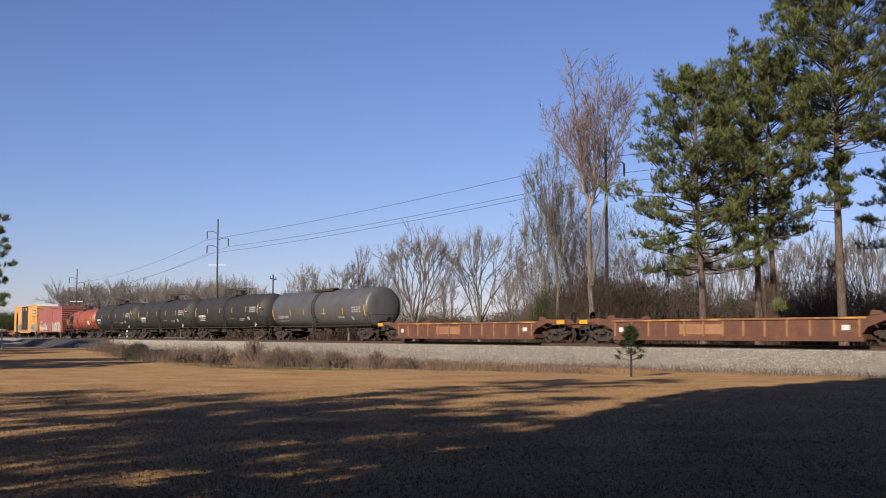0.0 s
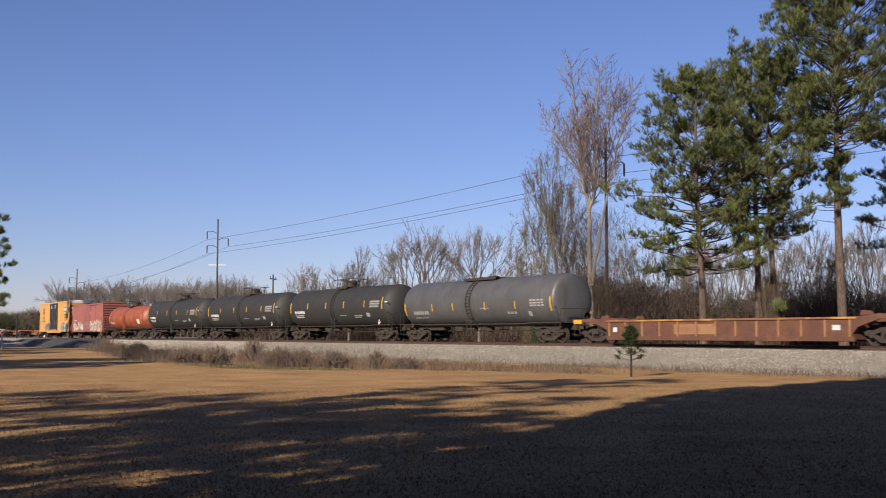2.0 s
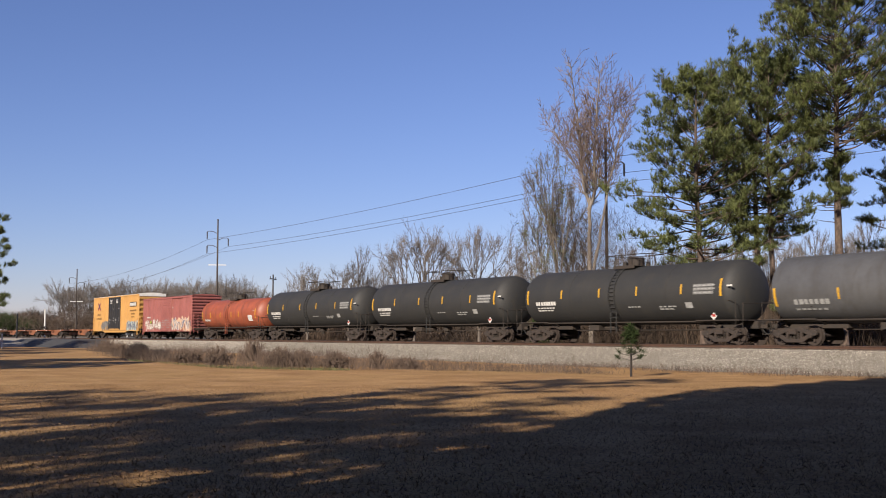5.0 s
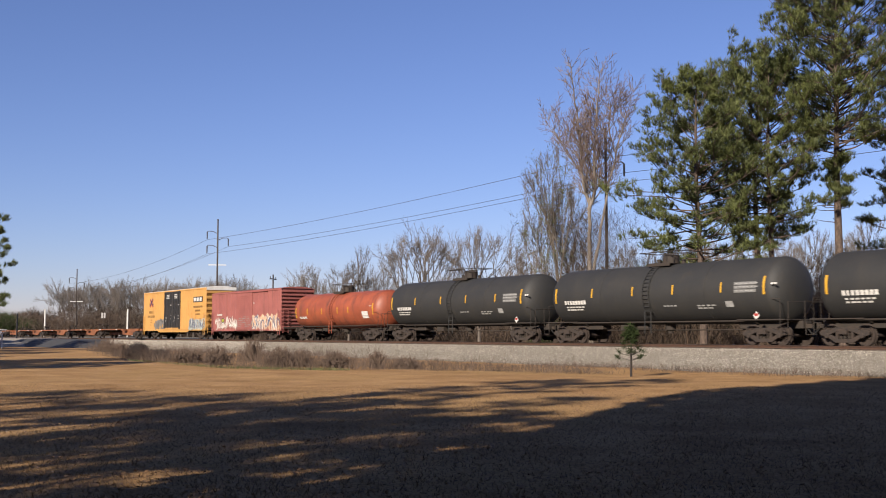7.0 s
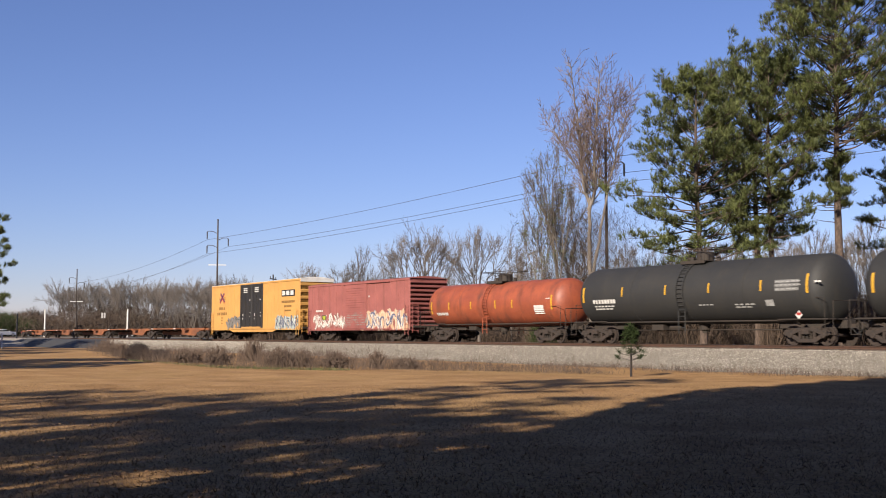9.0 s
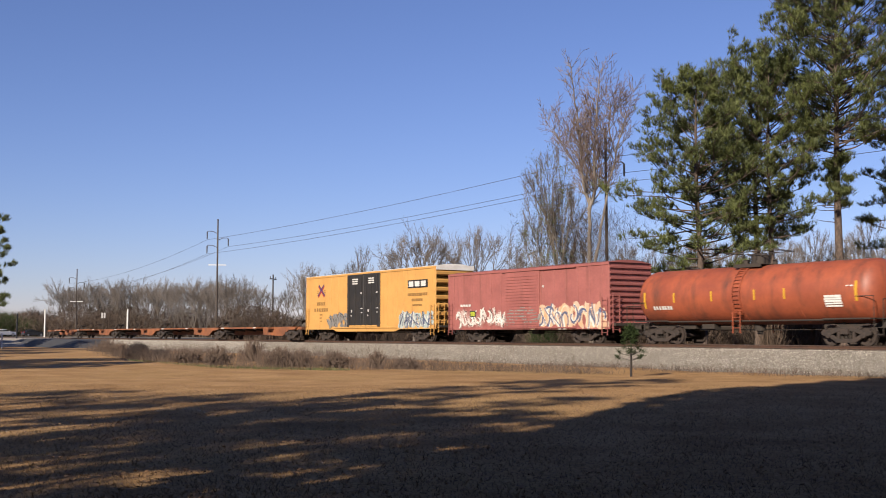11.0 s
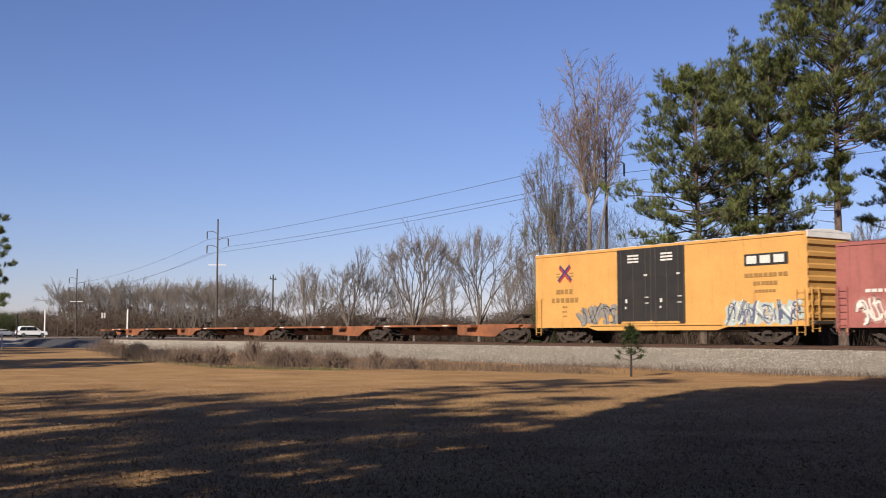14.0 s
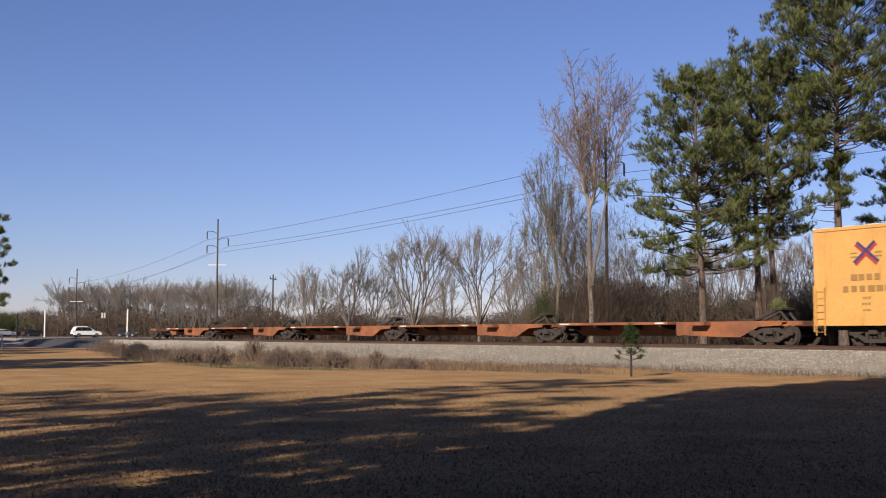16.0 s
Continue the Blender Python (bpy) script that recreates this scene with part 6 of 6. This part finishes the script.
# ---------- small pine by the bank, bushes ----------
def small_pine():
    rnd = random.Random(3)
    t = thing("pine_sapling", "young pine sapling at the foot of the bank", "sapling", at=pose(-30.8, 29.0, 0))
    part("trunk", Geo().tube((0, 0, -0.05), (0.02, 0, 0.9), 0.05, 0.035, 6).tube((0.02, 0, 0.9), (0.0, 0.02, 1.65), 0.028, 0.012, 6), M["dark_twig"], t)
    g, br = Geo(), Geo()
    for z, r, n in ((0.62, 0.5, 3), (0.8, 0.42, 4), (1.02, 0.26, 3), (1.28, 0.17, 6), (1.42, 0.18, 7), (1.56, 0.12, 6), (1.66, 0.04, 3)):
        for i in range(n):
            a = i * 6.28 / n + z * 3 + rnd.uniform(-0.4, 0.4)
            e = Vector((math.cos(a) * r, math.sin(a) * r, z + rnd.uniform(0.0, 0.15)))
            br.tube((0, 0, z - 0.08), e, 0.012, 0.007, 4)
            for q in range(4 if z < 1.2 else 8):
                tuft(g, rnd, e + Vector((rnd.gauss(0, 0.05), rnd.gauss(0, 0.05), rnd.gauss(0, 0.05))), 0.17, 10)
    tagged(part("branchwork", br, M["dark_twig"], t), kind="stuff")
    part("crown", g, M["evergreen"], t, "dull green needle tufts")


small_pine()


def bush(label, at, wide, high, n, mat, seed):
    rnd = random.Random(seed)
    g = Geo()
    for i in range(n):
        a, e = rnd.uniform(0, 6.28), rnd.uniform(0.15, 1.45)
        d = Vector((math.cos(a) * math.cos(e) * wide, math.sin(a) * math.cos(e) * wide, math.sin(e) * high)) * rnd.uniform(0.6, 1.05)
        o = Vector((rnd.gauss(0, wide * 0.2), rnd.gauss(0, wide * 0.2), 0))
        s = d.orthogonal().normalized() * 0.012
        k = len(g.v)
        m = o + d * 0.55 + Vector((rnd.uniform(-0.1, 0.1), rnd.uniform(-0.1, 0.1), rnd.uniform(-0.05, 0.1)))
        g.v += [tuple(o - s), tuple(o + s), tuple(m + s), tuple(m - s), tuple(o + d)]
        g.f += [(k, k + 1, k + 2, k + 3), (k + 3, k + 2, k + 4)]
        for q in range(4):
            f = m.lerp(o + d, rnd.random())
            u = Vector((rnd.gauss(0, 1), rnd.gauss(0, 1), rnd.gauss(0, 1))) * 0.11
            k = len(g.v)
            g.v += [tuple(f - s * 1.5), tuple(f + s * 1.5), tuple(f + u)]
            g.f.append((k, k + 1, k + 2))
    ob = tagged(new("bush", g.mesh("bush", mat)), label, "bush", "bushes along the bank")
    ob.matrix_basis = at


bush("tangle of brown vines up the pine trunks", at_depth(B(1362), 69.5), 0.9, 6.5, 700, M["brush"], 21)
bush("small green shrub caught in the vines", at_depth(B(1376), 69, 3.0), 0.55, 0.8, 500, M["needles"], 22)
bush("ivy-hung thicket round the bare trunks", at_depth(B(962), 87, 0.0), 1.3, 5.2, 1300, M["evergreen"], 31)
bush("dark evergreen shrub at the roadside", at_depth(B(8), 235), 5.0, 7.0, 5000, M["evergreen"], 32)
bush("dark evergreen shrub at the roadside", at_depth(B(52), 255), 4.5, 5.6, 4000, M["evergreen"], 34)
bush("rounded brown thicket bush near the lawn edge", at_depth(B(335), 59), 0.9, 0.8, 600, M["weeds"], 41)
bush("rounded brown thicket bush near the lawn edge", at_depth(B(388), 56), 0.8, 0.9, 600, M["weeds"], 42)
bush("rounded brown thicket bush near the lawn edge", at_depth(B(498), 53), 0.8, 0.95, 600, M["weeds"], 43)
bush("rounded brown thicket bush near the lawn edge", at_depth(B(595), 51), 0.7, 0.75, 500, M["weeds"], 44)
bush("low tangle of dry twigs on the stones", at_depth(B(720), 49), 0.7, 0.5, 350, M["weeds"], 45)
bush("dark cedar shrub among the brush", at_depth(B(1290), 100), 1.2, 6.2, 700, M["evergreen"], 33)
bush("dark tangled bramble bush beside the bank", at_depth(B(246), 73), 0.75, 0.95, 2200, M["dark_twig"], 1)
bush("low dark bramble running on from the bush", at_depth(B(285), 69), 0.8, 0.55, 1100, M["dark_twig"], 2)
bush("reddish brown leafless bush by the apron", at_depth(B(192), 92), 1.0, 1.2, 420, M["weeds"], 3)
bush("reddish brown leafless bush by the apron", at_depth(B(216), 86), 0.8, 0.9, 500, M["weeds"], 4)
bush("pale bushy clump of tall dry stems", at_depth(B(450), 62), 0.9, 1.5, 200, M["weeds"], 6)
bush("dry brown leafless bush at the lawn edge", at_depth(B(535), 53), 0.7, 0.85, 220, M["weeds"], 8)
bush("dry arching weed clump on the bank", at_depth(B(668), 50), 0.5, 0.9, 150, M["weeds"], 9)


# ---------- crossing: vehicles, posts, signs ----------
def wheel_part(parent, x, y, r):
    tyre = part("wheel", smooth(Geo().turned([(-0.11, r * 0.6), (-0.11, r * 0.93), (-0.08, r), (0.08, r), (0.11, r * 0.93), (0.11, r * 0.6)], 20, (0, 0, 0), "y")), M["rubber"], parent, at=pose(x, y, r))
    part("rim", Geo().turned([(-0.115, 0.04), (-0.115, r * 0.6), (0.115, r * 0.6), (0.115, 0.04)], 12, (0, 0, 0), "y"), M["chrome"], tyre)
    return tyre


def car_thing(name, label, category, paint, at, suv=True, ln=4.6, ht=1.78):
    car = thing(name, label, category, "vehicles at the crossing", at)
    h, w = ln / 2, 0.93
    low = [(-h, 0.35), (-h + 0.04, 0.95), (-h + 0.1, 1.02), (h - 1.15, 1.04), (h - 0.15, 0.9), (h, 0.7), (h, 0.36)]
    part("body", Geo().prism(low, -w, w), paint, car, bevel=0.06)
    if suv:
        cab = [(-h + 0.05, 1.0), (-h + 0.42, ht - 0.12), (-h + 0.8, ht), (h - 2.5, ht), (h - 2.1, ht - 0.06), (h - 0.95, 1.02)]
    else:
        cab = [(-h + 0.5, 1.0), (-h + 1.2, ht), (h - 2.2, ht), (h - 1.3, 1.0)]
    part("cabin", Geo().prism(cab, -w + 0.08, w - 0.08), paint, car, bevel=0.05)
    top, bot = ht - 0.12, 1.06
    for s in (-1, 1):
        y = s * (w - 0.07)
        for a, b in ((-h + 0.42, -h + 1.28), (-h + 1.33, -h + 2.3), (-h + 2.35, h - 1.3)):
            lean = 0.28 if a == -h + 0.42 else 0.0
            back = 0.75 if b == h - 1.3 else 0.0
            part("side_window", Geo().prism([(a - lean * 0.4, bot), (a + lean * 0.5, top), (b - back, top), (b, bot)], y - 0.015, y + 0.015), M["glass_dark"], car)
        part("headlight", Geo().box(h - 0.2, h + 0.005, s * 0.85 - 0.1, s * 0.85 + 0.1, 0.68, 0.84), M["insulator"], car, bevel=0.03)
        part("tail_light", Geo().box(-h - 0.005, -h + 0.12, s * 0.86 - 0.08, s * 0.86 + 0.08, 0.78, 1.05), M["lens_red"], car, bevel=0.02)
        part("mirror", Geo().box(h - 1.6, h - 1.45, s * 1.0 - 0.08, s * 1.0 + 0.08, 1.05, 1.2), paint, car, bevel=0.03)
        part("roof_rail", Geo().box(-h + 0.7, h - 2.4, s * 0.68 - 0.02, s * 0.68 + 0.02, ht + 0.01, ht + 0.06), M["car_dark"], car)
    part("bumper", Geo().box(-h - 0.06, -h + 0.1, -0.85, 0.85, 0.38, 0.6), M["car_dark"], car, bevel=0.03)
    part("sill_trim", Geo().box(-h + 0.9, h - 1.0, -w - 0.01, w + 0.01, 0.3, 0.42), M["car_dark"], car, bevel=0.01)
    return car, [wheel_part(car, x, y, 0.36) for x in (-h + 0.9, h - 0.85) for y in (-0.82, 0.82)]


SUV, SUV_WHEELS = car_thing("suv", "white sport utility vehicle driving over the crossing", "car", M["car_white"], None)
car_thing("parked_car", "small white car waiting beyond the road", "car", M["car_white"], at_depth(B(10), 215, 1.0, 110), False, 4.2, 1.42)
car_thing("parked_car", "dark car standing beyond the road", "car", M["car_dark"], at_depth(B(61), 225, 1.0, 95), False, 4.3, 1.42)
car_thing("parked_car", "dark car standing past the crossing", "car", M["car_dark"], at_depth(B(226), 215, 1.0, 60), False, 4.2, 1.4)


def post(name, label, cat, at, high, r, mat, extra=None):
    t = thing(name, label, cat, "", at)
    part("shaft", Geo().tube((0, 0, -0.9), (0, 0, high), r, r * 0.92, 8), mat, t, bevel=0.01)
    if extra == "gate":
        part("gate_arm", Geo().box(-0.35, -0.25, -0.06, 0.06, 1.0, high - 0.3), M["post_white"], t)
        part("signal_box", Geo().box(-0.3, 0.3, -0.25, 0.25, 0.7, 1.2), M["chrome"], t, bevel=0.02)
    if extra == "sign":
        part("sign_plate", Geo().box(-0.03, 0.03, -0.35, 0.35, high - 0.9, high), M["post_white"], t)
    if extra == "signal":
        part("signal_head", Geo().box(-0.1, 0.1, -0.45, 0.45, high - 0.9, high - 0.6), M["car_dark"], t, bevel=0.03)
    return t


post("gate_post", "tall white raised crossing gate arm on its post", "crossing gate", at_depth(B(81), 185, 0.7), 5.0, 0.14, M["post_white"])
post("gate_post", "white crossing gate arm raised beside its mast", "crossing gate", at_depth(B(227), 185, 0.7), 5.0, 0.13, M["post_white"], "gate")
post("road_sign", "small pale square sign on a wooden post", "sign", at_depth(B(184), 190, 0.6), 4.6, 0.07, M["pole_wood"], "sign")
post("signal_mast", "dark crossing signal mast beside the road", "crossing signal", at_depth(B(32), 150, 0.3), 4.0, 0.11, M["car_dark"])
post("marker_post", "short white marker post beside the road", "post", at_depth(B(6), 120, 0), 1.6, 0.08, M["post_white"])
post("roadside_post", "slim wooden post beside the road", "post", at_depth(B(104), 185, 0.6), 2.4, 0.09, M["pole_wood"])


def far_house():
    t = thing("house", "small far pale house among the bare trees", "house", at=at_depth(B(178), 335, 0, 120))
    part("wall", Geo().box(-4.5, 4.5, -3.5, 3.5, 0, 2.8), M["house_wall"], t)
    part("roof", Geo().prism([(-4.1, 2.7), (4.1, 2.7), (0, 4.9)], -5, 5, "x"), M["house_roof"], t)
    for x in (-3, 0.4, 2.8):
        w = part("window", Geo().box(x - 0.5, x + 0.5, -3.56, -3.5, 1.0, 2.2), M["glass_dark"], t)
        part("window_frame", Geo().box(x - 0.6, x + 0.6, -3.53, -3.48, 2.2, 2.32).box(x - 0.6, x + 0.6, -3.53, -3.48, 0.88, 1.0), M["post_white"], w)


far_house()


# ---------- movement ----------
def run(t):
    """How far the train has gone along the track."""
    s = t - 8.0
    return 10.1817 * s - 0.03804 * s ** 2


def on_track(x):
    """The pose of a car whose middle stands at x on the line."""
    a, b = drift(x - 6.0), drift(x + 6.0)
    return pose(x, YT + (a + b) / 2, ZR, 0, 0, math.degrees(math.atan2(b - a, 12.0)))


def motions():
    times = [i * 0.5 for i in range(33)]
    for car, middle in CARS:
        walk(car, [(t, on_track(middle + run(t))) for t in times])
    ticks = [i * 2 / 30 for i in range(241)]
    for wheel, dx in ROLLING:
        walk(wheel, [(t, Matrix.Translation((dx, 0, WHEEL_R)) @ Matrix.Rotation((run(t) - run(0)) / WHEEL_R, 4, "Y")) for t in ticks])
    def suv_y(t):
        return 40.25 + 4.3 * (t - 13.5)
    def suv_x(y):
        return float(np.interp(y, [-60, 5, 24, 36], [-250, -205, -189, -182]))
    def suv_z(y):
        return float(np.interp(y, [-60, 5, 24, 36, 40, 46.5, 58], [0.15, 0.2, 0.5, 0.98, 1.04, 1.01, 1.0]))
    rows = []
    for i in range(241):
        t = i / 15
        y = suv_y(t)
        pitch = math.degrees(math.atan2(suv_z(y + 1.3) - suv_z(y - 1.3), 2.6))
        way = math.degrees(math.atan2(2.6, suv_x(y + 1.3) - suv_x(y - 1.3)))
        rows.append((t, pose(suv_x(y), y, suv_z(y)) @ pose(0, 0, 0, 0, 0, way) @ pose(0, 0, 0, 0, -pitch, 0)))
    walk(SUV, rows[::3] + ([rows[-1]] if (len(rows) - 1) % 3 else []))
    for wheel in SUV_WHEELS:
        here = wheel.matrix_basis.translation.copy()
        walk(wheel, [(i / 15, Matrix.Translation(here) @ Matrix.Rotation((suv_y(i / 15) - suv_y(0)) / 0.36, 4, "Y")) for i in range(241)])


motions()
